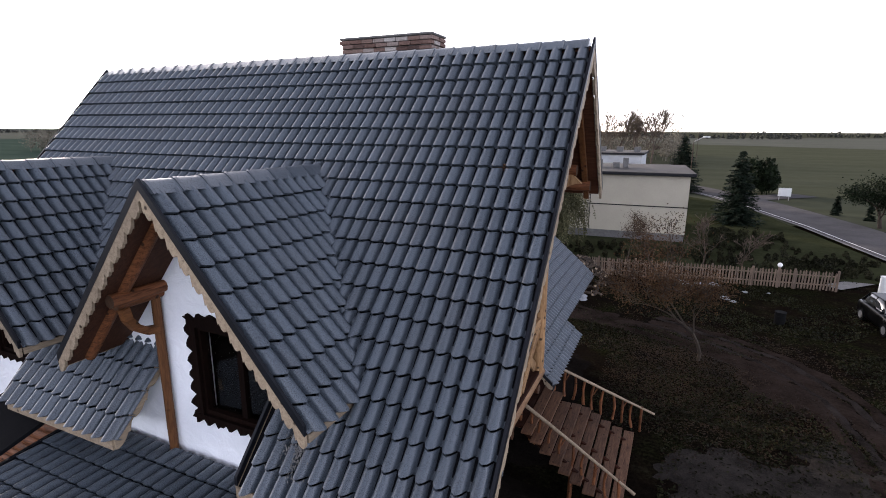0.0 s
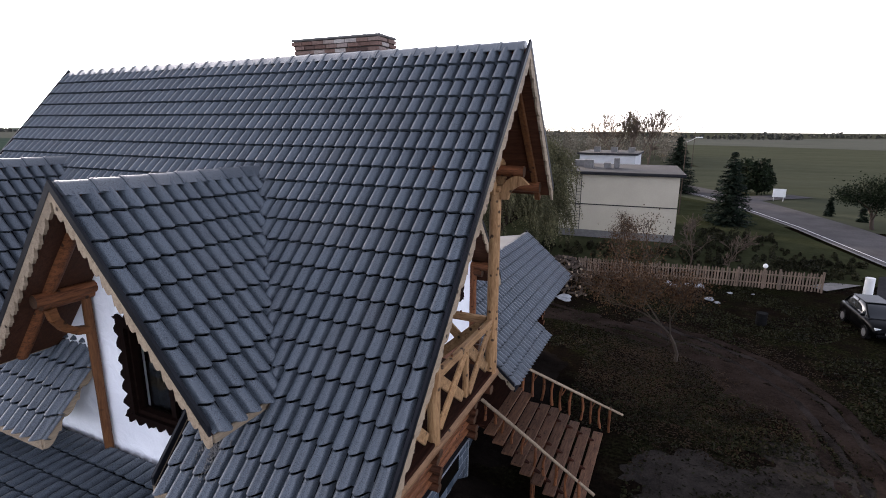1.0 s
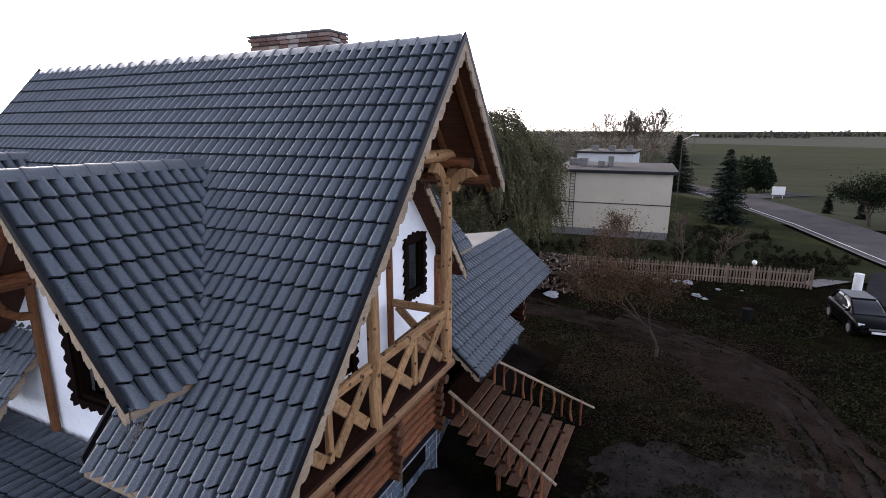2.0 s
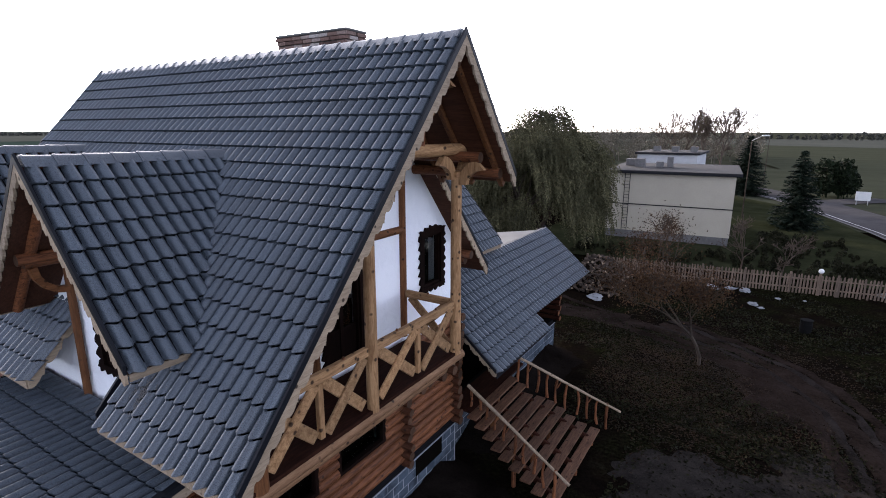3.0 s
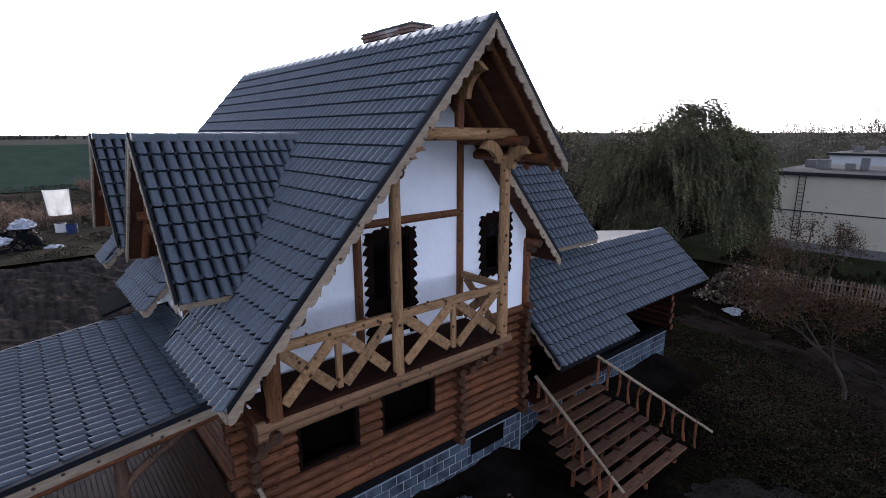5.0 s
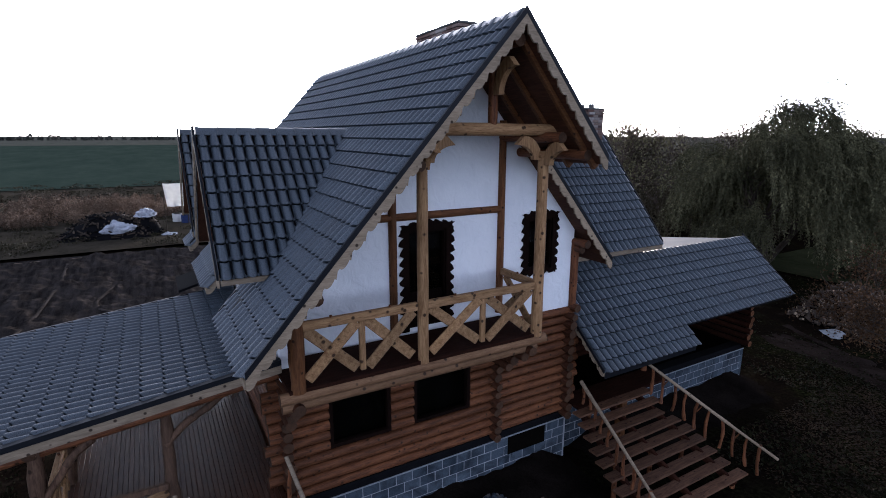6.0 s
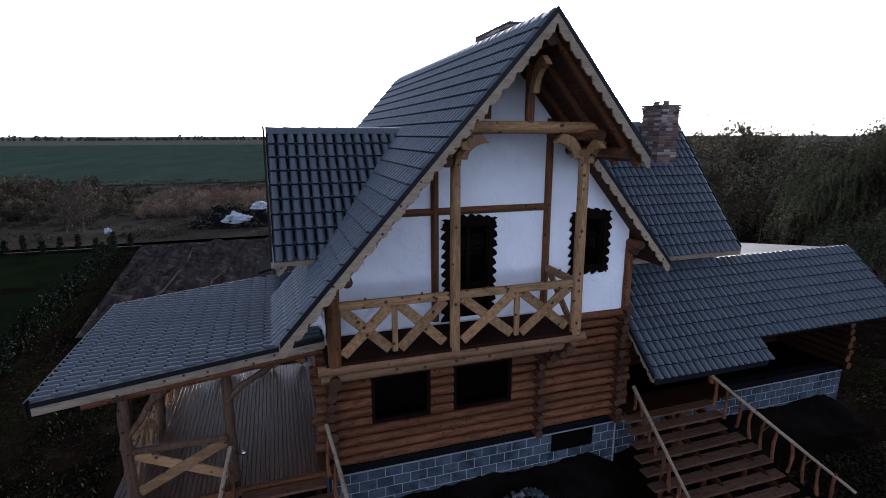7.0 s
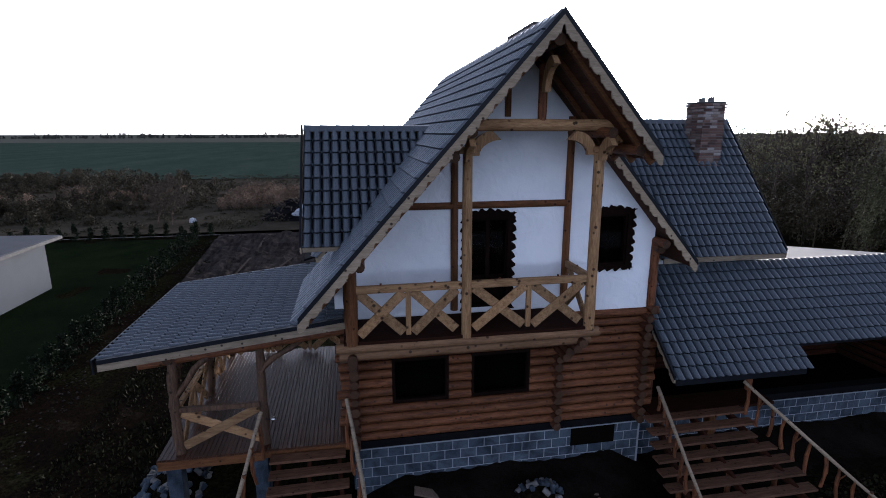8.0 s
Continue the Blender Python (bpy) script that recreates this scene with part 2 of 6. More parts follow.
def tile_lists():
    """Points and faces of one pressed tile: u across, v up the slope, n off the roof.
    A round barrel between two deep channels; its foot is a rounded step, its head dips under the next foot."""
    v, f = [], []
    marks = (0.0, 0.095, 0.112, 0.165, 0.29, 0.5, 0.71, 0.835, 0.888, 0.905, 1.0)
    for s in marks:
        d = min(1.0, abs(s - 0.5) / 0.39)
        n = 0.092 * (1 - d ** 2.5) ** 0.8 if d < 1 else -0.046
        low = -0.072 * (1 - d ** 2.2)
        a = TW * s
        v += [(a, low + 0.022, n - 0.030), (a, low, n + 0.039), (a, low, n + 0.040), (a, TL + low - 0.018, n + 0.008), (a, TL + low - 0.018, n + 0.007), (a, TL + low - 0.004, n - 0.030)]
    for k in range(len(marks) - 1):
        a = 6 * k
        f += [(a + 2, a + 8, a + 9, a + 3), (a, a + 6, a + 7, a + 1), (a + 4, a + 10, a + 11, a + 5)]
    return v, f


TV, TF = tile_lists()
TILE = bpy.data.meshes.new("tile")
TILE.from_pydata(TV, [], TF)
TILE.materials.append(M_TILE)
TILE.polygons.foreach_set("use_smooth", [i % 3 == 0 for i in range(len(TF))])


def roof_plane(o, u, v):
    """The turn of a roof plane: o its lower corner, u along the eave, v up the slope."""
    u, v = Vector(u).normalized(), Vector(v).normalized()
    n = u.cross(v)
    return Matrix.Translation(o) @ Matrix((u, v, n)).transposed().to_4x4()


def lay_tiles(plane, wide, long, parent, keep=None, single=None):
    """Cover a plane with tiles; those for which single(u, v) holds are pieces of their own, the rest one mesh."""
    cols, rows = round(wide / TW), round(long / TL)
    sx, sy = wide / (cols * TW), long / (rows * TL)
    rest_v, rest_f, count = [], [], 0
    for j in range(rows):
        for i in range(cols):
            u, v = i * TW * sx, j * TL * sy
            if keep and not keep(u + TW / 2, v + TL / 2):
                continue
            m = plane @ Matrix.Translation((u, v, 0.012 * random.random() * 0.4)) @ Matrix.Diagonal((sx, sy, 1, 1)) @ pose(0, 0, 0, random.uniform(-0.4, 0.4), random.uniform(-0.5, 0.5), random.uniform(-0.35, 0.35))
            if single and count < 300 and single(u, v):
                t = new("tile", TILE)
                t.parent = parent
                t.matrix_basis = m
                count += 1
            else:
                b = len(rest_v)
                rest_v += [tuple(m @ Vector(p)) for p in TV]
                rest_f += [tuple(b + q for q in f) for f in TF]
    if rest_f:
        ob = from_lists("roof_tiles", rest_v, rest_f, [M_TILE], parent, False, "", "stuff")
        ob.data.polygons.foreach_set("use_smooth", [i % 3 == 0 for i in range(len(rest_f))])


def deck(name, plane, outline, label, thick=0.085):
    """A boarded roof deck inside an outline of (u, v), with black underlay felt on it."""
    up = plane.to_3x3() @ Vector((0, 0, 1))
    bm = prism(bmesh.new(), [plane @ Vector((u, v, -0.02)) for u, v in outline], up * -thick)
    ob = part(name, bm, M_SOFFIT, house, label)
    bm = prism(bmesh.new(), [plane @ Vector((u, v, -0.012)) for u, v in outline], up * -0.007)
    part("underlay", bm, M_FELT, ob, "black roofing underlay")
    return ob


def ridge_tiles(p0, p1, parent):
    """Half-round caps lapping along a ridge."""
    n = (Vector(p1) - Vector(p0)).length
    f = Matrix.Translation(p0) @ frame_of(p0, p1)
    for i in range(round(n / 0.36)):
        bm = bmesh.new()
        ring = []
        for t, r in ((0, 0.0), (0.03, 0.008), (0.05, 0.0), (0.41, -0.012)):
            ring.append([bm.verts.new(f @ Vector((i * 0.36 + t, y * (1 + r), 0.06 + r - 1.12 * (math.hypot(y, 0.05) - 0.05)))) for y in (0.17, 0.11, 0.06, 0.03, 0.0, -0.03, -0.06, -0.11, -0.17)])
        for a, b in zip(ring, ring[1:]):
            for k in range(8):
                bm.faces.new((a[k], a[k + 1], b[k + 1], b[k])).smooth = True
        bm.faces.new(ring[0])
        part("ridge_tile", bm, M_TILE, parent)


def barge_board(p0, p1, out, parent, depth=0.10, thick=0.035, step=0.34):
    """A board along a verge from its foot p0 to its head p1, with a carved lower edge; out points away from the wall."""
    p0, p1, out = Vector(p0), Vector(p1), Vector(out)
    n = (p1 - p0).length
    x = (p1 - p0).normalized()
    up = x.cross(out)
    up = -up if up.z < 0 else up
    fall = Vector((0, 0, -1 / up.z))  # cut upright, so that two boards meet at an apex
    bm = bmesh.new()
    prev = None
    m = max(2, int(n / step)) * 9
    for i in range(m + 1):
        ph = (i % 9) / 8.0
        d = depth + 0.055 * max(0.0, math.sin(3.1416 * min(1, ph * 1.05))) ** 0.8 + (0.045 if 0.8 < ph < 0.95 else 0)
        a = p0 + x * n * (i / m)
        row = [bm.verts.new(q) for q in (a, a + fall * d, a + fall * d + out * thick, a + out * thick)]
        if prev:
            for k in range(4):
                bm.faces.new((prev[k], prev[(k + 1) % 4], row[(k + 1) % 4], row[k]))
        else:
            bm.faces.new(row)
        prev = row
    bm.faces.new(prev)
    bmesh.ops.recalc_face_normals(bm, faces=bm.faces)
    part("barge_board", bm, M_BARGE, parent, "cream carved barge board")
    o = out * 0.004
    bm = prism(bmesh.new(), [p0 + o, p1 + o, p1 - fall * 0.075 + o, p0 - fall * 0.075 + o], out * 0.036)
    part("verge_trim", bm, M_TRIM, parent, "anthracite metal verge trim")


# ---- ground ----
def sheet(name, pts, z, mat, label, cells=1, rough=0.0, grain=0.35):
    """A piece of level ground inside four corners."""
    a, b, c, d = (Vector((*p, z)) for p in pts)
    vs, fs = [], []
    for j in range(cells + 1):
        for i in range(cells + 1):
            s, t = i / cells, j / cells
            p = (a * (1 - s) + b * s) * (1 - t) + (d * (1 - s) + c * s) * t
            edge = min(s, t, 1 - s, 1 - t) > 0
            vs.append((p.x, p.y, p.z + (rough * noise.fractal(p * grain, 0.8, 2.0, 4) if edge else 0)))
    for j in range(cells):
        for i in range(cells):
            k = j * (cells + 1) + i
            fs.append((k, k + 1, k + cells + 2, k + cells + 1))
    return tagged(from_lists(name, vs, fs, [mat], None, True), label, "ground", "", "structure")


def earth_material():
    m, n, l, b = shader("muddy_grass", 1.0, 0, 0.0)
    v = coords(n, l)
    big, mid, fine = noise_node(n, l, v, 0.16, 5, 0.6), noise_node(n, l, v, 0.9, 6, 0.65), noise_node(n, l, v, 9, 5, 0.7)
    soil = ramp(n, l, mid, [(0.3, (0.006, 0.005, 0.0042)), (0.55, (0.009, 0.0064, 0.0048)), (0.76, (0.036, 0.027, 0.022))])
    grass = ramp(n, l, fine, [(0.35, (0.002, 0.0024, 0.0013)), (0.7, (0.019, 0.020, 0.010))])
    col = mixed(n, l, ramp(n, l, maths(n, l, "ADD", maths(n, l, "MULTIPLY", big, 0.6), maths(n, l, "MULTIPLY", mid, 0.4)), [(0.46, (0, 0, 0)), (0.56, (1, 1, 1))]), soil, grass)
    col = mixed(n, l, 0.5, col, ramp(n, l, fine, [(0.36, (0.10, 0.10, 0.10)), (0.68, (1.5, 1.42, 1.3))]), "MULTIPLY")
    l.new(col, b.inputs["Base Color"])
    relief(n, l, b, maths(n, l, "ADD", fine, mid), 0.8, 0.08)
    return m


def land(name, c0, c1, scale, stretch=(1, 1, 1), bump=0.5):
    m, n, l, b = shader(name, 1.0, 0, 0.0)
    v, w = coords(n, l, stretch), coords(n, l)
    a, f = noise_node(n, l, v, scale, 6, 0.6), noise_node(n, l, w, scale * 14, 5, 0.7)
    col = mixed(n, l, 0.4, ramp(n, l, a, [(0.3, c0), (0.7, c1)]), ramp(n, l, f, [(0.3, c0), (0.7, c1)]))
    l.new(col, b.inputs["Base Color"])
    relief(n, l, b, f, bump, 0.05)
    return m


M_EARTH = earth_material()
M_LAWN = land("lawn_grass", (0.003, 0.0056, 0.003), (0.0105, 0.0155, 0.0072), 0.5)
M_FIELD = land("winter_crop", (0.020, 0.034, 0.028), (0.044, 0.061, 0.048), 0.03, (1, 4, 1))
# far fields paled in colour for the haze towards the horizon
M_HAZEFIELD = land("far_pale_field", (0.050, 0.054, 0.046), (0.095, 0.098, 0.082), 0.02, (1, 5, 1))
M_PLOT = land("bare_garden_soil", (0.003, 0.0026, 0.0025), (0.062, 0.054, 0.050), 1.3, (0.4, 2.6, 1), 1.0)
M_ROAD = land("grey_asphalt", (0.055, 0.053, 0.055), (0.10, 0.096, 0.096), 0.4)

M_WASTE = land("dull_farmland", (0.030, 0.032, 0.022), (0.052, 0.054, 0.038), 0.02, (1, 3, 1))
M_FIELD_N = land("winter_crop_north", (0.034, 0.038, 0.025), (0.058, 0.062, 0.043), 0.03, (1, 4, 1))

sheet("ground", [(-2600, -2600), (2600, -2600), (2600, 2600), (-2600, 2600)], -0.35, M_WASTE, "wide dull farmland running to the horizon")
yard = sheet("yard", [(-60, -40), (45, -40), (45, 60), (-60, 60)], 0.0, M_EARTH, "trampled muddy yard with patchy grass", 160, 0.10)

# ---- the house ----
house = thing("log_house", (-7, 8, 0), "log house with white gable, slate-blue tiled roof and carved boards", "house")
RY, RZ, M = 8.27, 10.44, 1.1165
MN = 1.155  # the north slope is a little steeper
XF, XW = -1.40, -12.36
SL = math.hypot(1, M)
S_EAVE, N_EAVE, NE_EAVE = 3.66, 12.55, 10.30
WX, WS, WN = -3.55, 4.55, 11.70  # front face and side faces of the walls
D1, D2 = -5.15, -10.05  # the dormers' ridges
DZ, DM, DH, DY = 8.60, 1.17, 2.0, 3.64
GAPS = ((-6.38, -4.22), (-11.25, -8.80))


def main_z(y):
    return RZ - M * (RY - y) if y < RY else RZ - MN * (y - RY)


def porch_z(y):
    return 4.72 - 0.118 * (4.45 - y)


# main roof: its south and north slopes
south = roof_plane((XW, S_EAVE, main_z(S_EAVE)), (1, 0, 0), (0, 1, M))
s_long = (RY - S_EAVE) * SL
v_cut = (5.30 - S_EAVE) * SL
g = [(a - XW, b - XW) for a, b in sorted(GAPS)]
outline = [(0, 0), (g[0][0], 0), (g[0][0], v_cut), (g[0][1], v_cut), (g[0][1], 0), (g[1][0], 0), (g[1][0], v_cut), (g[1][1], v_cut), (g[1][1], 0), (XF - XW, 0), (XF - XW, s_long), (0, s_long)]
main_roof = deck("main_roof", south, outline, "steep slate-blue tiled roof with brown soffit boards")
lay_tiles(south, XF - XW, s_long, main_roof,
          lambda u, v: v > v_cut or not any(a - XW < u < b - XW for a, b in GAPS),
          lambda u, v: u + XW > -4.2 and v < 7)
north = roof_plane((XF, N_EAVE, main_z(N_EAVE)), (-1, 0, 0), (0, -1, MN))
SN = math.hypot(1, MN)
n_long = (N_EAVE - RY) * SN
v_ne = (N_EAVE - NE_EAVE) * SN
north_roof = deck("north_roof", north, [(0, v_ne), (XF + 3.12, v_ne), (XF + 3.12, 0), (XF - XW, 0), (XF - XW, n_long), (0, n_long)], "tiled north slope of the main roof")
lay_tiles(north, XF - XW, n_long, north_roof, lambda u, v: v > v_ne or u > XF + 3.12)
ridge_tiles((XF - 0.02, RY, RZ + 0.04), (XW, RY, RZ + 0.04), main_roof)

for x, out in ((XF + 0.02, 1), (XW - 0.06, -1)):
    barge_board((x, S_EAVE, main_z(S_EAVE)), (x, RY, RZ), (out, 0, 0), main_roof)
barge_board((XF + 0.02, NE_EAVE, main_z(NE_EAVE)), (XF + 0.02, RY, RZ), (1, 0, 0), main_roof)
barge_board((-3.10, N_EAVE, main_z(N_EAVE)), (-3.10, NE_EAVE - 0.3, main_z(NE_EAVE - 0.3)), (1, 0, 0), main_roof)
barge_board((XW - 0.06, N_EAVE, main_z(N_EAVE)), (XW - 0.06, RY, RZ), (-1, 0, 0), main_roof)
for a, b in ((GAPS[1][0], -1), (GAPS[1][1], 1), (GAPS[0][0], -1), (GAPS[0][1], 1)):
    out = -b
    barge_board((a, S_EAVE, main_z(S_EAVE)), (a, 4.5, main_z(4.5)), (out, 0, 0), main_roof, 0.10)
# eave fascias
for a, b in ((XW, GAPS[1][0]), (GAPS[1][1], GAPS[0][0]), (GAPS[0][1], XF)):
    bm = box(bmesh.new(), a, b, S_EAVE - 0.02, S_EAVE + 0.015, main_z(S_EAVE) - 0.16, main_z(S_EAVE) - 0.01)
    part("eave_fascia", bm, M_BARGE, main_roof, "cream eave board")

# rafters and purlins under the front overhang
for y in (4.75, 6.45, 9.95):
    log("purlin", (-3.6, y, main_z(y) - 0.30), (XF - 0.12, y, main_z(y) - 0.30), 0.10, main_roof, "x")
log("ridge_purlin", (-3.6, RY, RZ - 0.36), (XF - 0.10, RY, RZ - 0.36), 0.11, main_roof, "x")
for x in (-1.62, -2.30, -3.0):
    for yy, sgn in ((S_EAVE + 0.05, 1), (NE_EAVE - 0.05, -1)):
        p0, p1 = (x, yy, main_z(yy) - 0.19), (x, RY - 0.02 * sgn, RZ - 0.19)
        part("rafter", beam(bmesh.new(), p0, p1, 0.10, 0.14), M_TIMBER["y"], main_roof)


# dormers
def dormer(cx, near):
    rf = math.hypot(1, DM)
    eave_z = DZ - DM * DH
    back = RY - (RZ - DZ) / M
    east = roof_plane((cx + DH, DY, eave_z), (0, 1, 0), (-1, 0, DM))
    west = roof_plane((cx - DH, back + 0.2, eave_z), (0, -1, 0), (1, 0, DM))
    deep = back + 0.2 - DY
    bm = bmesh.new()

    def shape(pl, flip, top=-0.012, thick=0.09):
        # the slab ends along the valley, just under the main slope
        y_eave, y_top = RY - (RZ - eave_z) / M + 0.12, back + 0.12
        q = []
        for v, yb in ((0, y_eave), (DH * rf, y_top)):
            ua, ub = (0, yb - DY) if not flip else (back + 0.2 - yb, deep)
            q.append((ua, v)), q.append((ub, v))
        order = [q[0], q[1], q[3], q[2]]
        prism(bm, [pl @ Vector((a, b, top)) for a, b in order], (pl.to_3x3() @ Vector((0, 0, -thick))))

    shape(east, False), shape(west, True)
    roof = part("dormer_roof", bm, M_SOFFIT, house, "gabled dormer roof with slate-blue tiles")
    bm = bmesh.new()
    shape(east, False, -0.010, 0.0018), shape(west, True, -0.010, 0.0018)
    part("underlay", bm, M_FELT, roof, "black roofing underlay")

    def inside(u, v):
        y = DY + u
        return y < RY - (RZ - (eave_z + v / rf * DM)) / M + 0.22

    lay_tiles(east, deep, DH * rf, roof, inside, (lambda u, v: True) if near else None)
    lay_tiles(west, deep, DH * rf, roof, lambda u, v: inside(deep - u, v))
    ridge_tiles((cx, DY, DZ + 0.04), (cx, back + 0.05, DZ + 0.04), roof)
    for s in (1, -1):
        barge_board((cx + s * DH, DY - 0.02, eave_z), (cx, DY - 0.02, DZ), (0, -1, 0), roof, 0.075, 0.035, 0.22)
        ye = RY - (RZ - eave_z) / M
        bm = box(bmesh.new(), cx + s * (DH - 0.02), cx + s * (DH + 0.01), DY, ye + 0.05, eave_z - 0.10, eave_z - 0.01)
        part("dormer_fascia", bm, M_BARGE, roof, "cream eave board")
        x = cx + s * 0.98
        log("dormer_purlin", (x, 4.62, DZ - DM * 0.98 - 0.27), (x, DY + 0.08, DZ - DM * 0.98 - 0.27), 0.085, roof, "y")
        p0, p1 = (cx + s * (DH - 0.1), DY + 0.28, eave_z - 0.04), (cx, DY + 0.28, DZ - 0.17)
        log("rafter", p0, p1, 0.075, roof, "x")
    # tie beam, posts and curved brackets in the gable
    zt = 7.12
    for s in (-1, 1):
        x = cx + s * 1.05
        log("bracket_log", (x, 4.5, zt - 0.02), (x, DY + 0.18, zt - 0.02), 0.08, roof, "y")
        log("dormer_post", (x, 4.36, porch_z(4.36) - 0.05), (x, 4.36, zt - 0.05), 0.06, house, "z", mats=[M_TIMBER["z"], M_END])
        bm = bmesh.new()
        arc = [(x - 0.05, 4.34 - 0.42 * math.sin(a), zt - 0.52 + 0.42 * (1 - math.cos(a))) for a in (0, 0.4, 0.8, 1.2, 1.57)]
        for p, q in zip(arc, arc[1:]):
            beam(bm, (p[0] + 0.05, p[1], p[2]), (q[0] + 0.05, q[1], q[2]), 0.10, 0.11, (1, 0, 0), 0)
        part("bracket", bm, M_TIMBER["y"], roof)
    return roof


dormer(D1, True)
dormer(D2, False)


# ---- openings ----
def jagged(a, b, c0, c1, place, mat, parent, name, step=0.19):
    """A carved board from a to b: straight inside at c0, jagged outside at c1."""
    bm = bmesh.new()
    n = max(4, int((b - a) / step) * 4)
    prev = None
    for i in range(n + 1):
        t = a + (b - a) * i / n
        k = (i % 4) / 3.0
        c = c1 + (c0 - c1) * (0.45 * k ** 1.5 + random.uniform(-0.12, 0.12))
        row = [bm.verts.new(place(t, w, d)) for w, d in ((c0, 0), (c, 0), (c, 0.045), (c0, 0.045))]
        if prev:
            for j in range(4):
                bm.faces.new((prev[j], prev[(j + 1) % 4], row[(j + 1) % 4], row[j]))
        else:
            bm.faces.new(row)
        prev = row
    bm.faces.new(prev)
    bmesh.ops.recalc_face_normals(bm, faces=bm.faces)
    return part(name, bm, mat, parent)


def window(name, put, a0, a1, z0, z1, label, carved=True, bars=1, door=False):
    """An opening's frame, glass and carved surround. put(a, z, d): a along the wall, d out of it."""
    bm = bmesh.new()

    def bar(aa, ab, za, zb, d0, d1):
        pts = [put(aa, za, d0), put(ab, za, d0), put(ab, zb, d0), put(aa, zb, d0)]
        prism(bm, pts, Vector(put(aa, za, d1)) - Vector(put(aa, za, d0)))

    f = 0.075
    bar(a0, a0 + f, z0, z1, -0.14, -0.006), bar(a1 - f, a1, z0, z1, -0.14, -0.006)
    bar(a0 + f, a1 - f, z1 - f, z1, -0.14, -0.006), bar(a0 + f, a1 - f, z0, z0 + f, -0.14, -0.006)
    for i in range(bars):
        c = a0 + (a1 - a0) * (i + 1) / (bars + 1)
        bar(c - 0.045, c + 0.045, z0 + f, z1 - f, -0.135, -0.055)
    if door:
        bar(a0 + f, a1 - f, z0 + f, z0 + 0.75, -0.12, -0.075)
    w = part(name, bm, M_CARVED, house, label)
    bm = bmesh.new()
    e = f - 0.012
    prism(bm, [put(a0 + e, z0 + e, -0.10), put(a1 - e, z0 + e, -0.10), put(a1 - e, z1 - e, -0.10), put(a0 + e, z1 - e, -0.10)], Vector(put(a0, z0, -0.092)) - Vector(put(a0, z0, -0.10)))
    part("pane", bm, M_GLASS, w).visible_shadow = False
    # a near-black sheet takes the place of the unlit room behind the pane
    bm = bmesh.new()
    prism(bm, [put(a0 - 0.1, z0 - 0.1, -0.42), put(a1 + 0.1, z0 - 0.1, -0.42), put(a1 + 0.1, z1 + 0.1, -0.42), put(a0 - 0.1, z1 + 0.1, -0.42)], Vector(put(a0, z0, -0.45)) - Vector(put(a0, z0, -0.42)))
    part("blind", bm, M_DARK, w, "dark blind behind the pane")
    if carved:
        jagged(z0 - 0.06, z1 + 0.1, a0 + 0.04, a0 - 0.16, lambda t, c, d: put(c, t, d + 0.003), M_CARVED, w, "surround")
        jagged(z0 - 0.06, z1 + 0.1, a1 - 0.04, a1 + 0.16, lambda t, c, d: put(c, t, d + 0.003), M_CARVED, w, "surround")
        jagged(a0 - 0.1, a1 + 0.1, z1 - 0.02, z1 + 0.11, lambda t, c, d: put(t, c + (0.09 * math.cos((t - (a0 + a1) / 2) / (a1 - a0) * 2.4) if c > z1 else 0.0), d + 0.008), M_CARVED, w, "surround")
        if not door:
            jagged(a0 - 0.1, a1 + 0.1, z0 + 0.02, z0 - 0.12, lambda t, c, d: put(t, c, d + 0.008), M_CARVED, w, "surround")
    return w


def wall_mesh(put, a0, a1, zb, top, holes, thick=0.22, cuts=()):
    """A wall with real openings, under a sloping top. top(a) gives the height there."""
    bm = bmesh.new()
    marks = sorted({a0, a1, *cuts, *(h[0] for h in holes), *(h[1] for h in holes)})
    for p, q in zip(marks, marks[1:]):
        mid = (p + q) / 2
        spans, z = [], zb
        for h in sorted((h for h in holes if h[0] < mid < h[1]), key=lambda h: h[2]):
            spans.append((z, z, h[2], h[2]))
            z = h[3]
        spans.append((z, z, top(q), top(p)))
        for s in spans:
            prism(bm, [put(p, s[0], 0), put(q, s[1], 0), put(q, s[2], 0), put(p, s[3], 0)], Vector(put(p, s[0], -thick)) - Vector(put(p, s[0], 0)))
    bmesh.ops.remove_doubles(bm, verts=bm.verts, dist=0.0005)
    return bm


def put_front(a, z, d):
    return (WX + d, a, z)


def put_south(a, z, d):
    return (a, 4.45 - d, z)


# white gable over the balcony
DOOR = (7.15, 8.10, 4.62, 6.70)
GWIN = (10.22, 11.00, 5.45, 6.70)
bm = wall_mesh(put_front, WS - 0.35, WN, 4.28, lambda a: main_z(a) - 0.14, [DOOR, GWIN], cuts=(RY,))
part("gable_wall", bm, M_PLASTER, house, "white plastered gable wall")
window("balcony_door", put_front, *DOOR, "dark glazed balcony door with carved surround", True, 1, True)
window("gable_window", put_front, *GWIN, "dark window with carved surround", True, 0)
for a, z0, z1, r in ((6.85, 4.6, 8.9, 0.085), (9.46, 4.6, 8.9, 0.085)):
    log("wall_post", (WX + 0.02, a, z0), (WX + 0.02, a, min(z1, main_z(a) - 0.2)), r, house, "z", mats=[M_TIMBER["z"], M_END])
log("wall_post", (WX + 0.02, 8.0, 8.85), (WX + 0.02, 8.0, 9.9), 0.07, house, "z", mats=[M_TIMBER["z"], M_END])
log("wall_rail", (WX + 0.02, 5.70, 6.98), (WX + 0.02, 9.40, 6.98), 0.08, house, "y", mats=[M_TIMBER["y"], M_END])
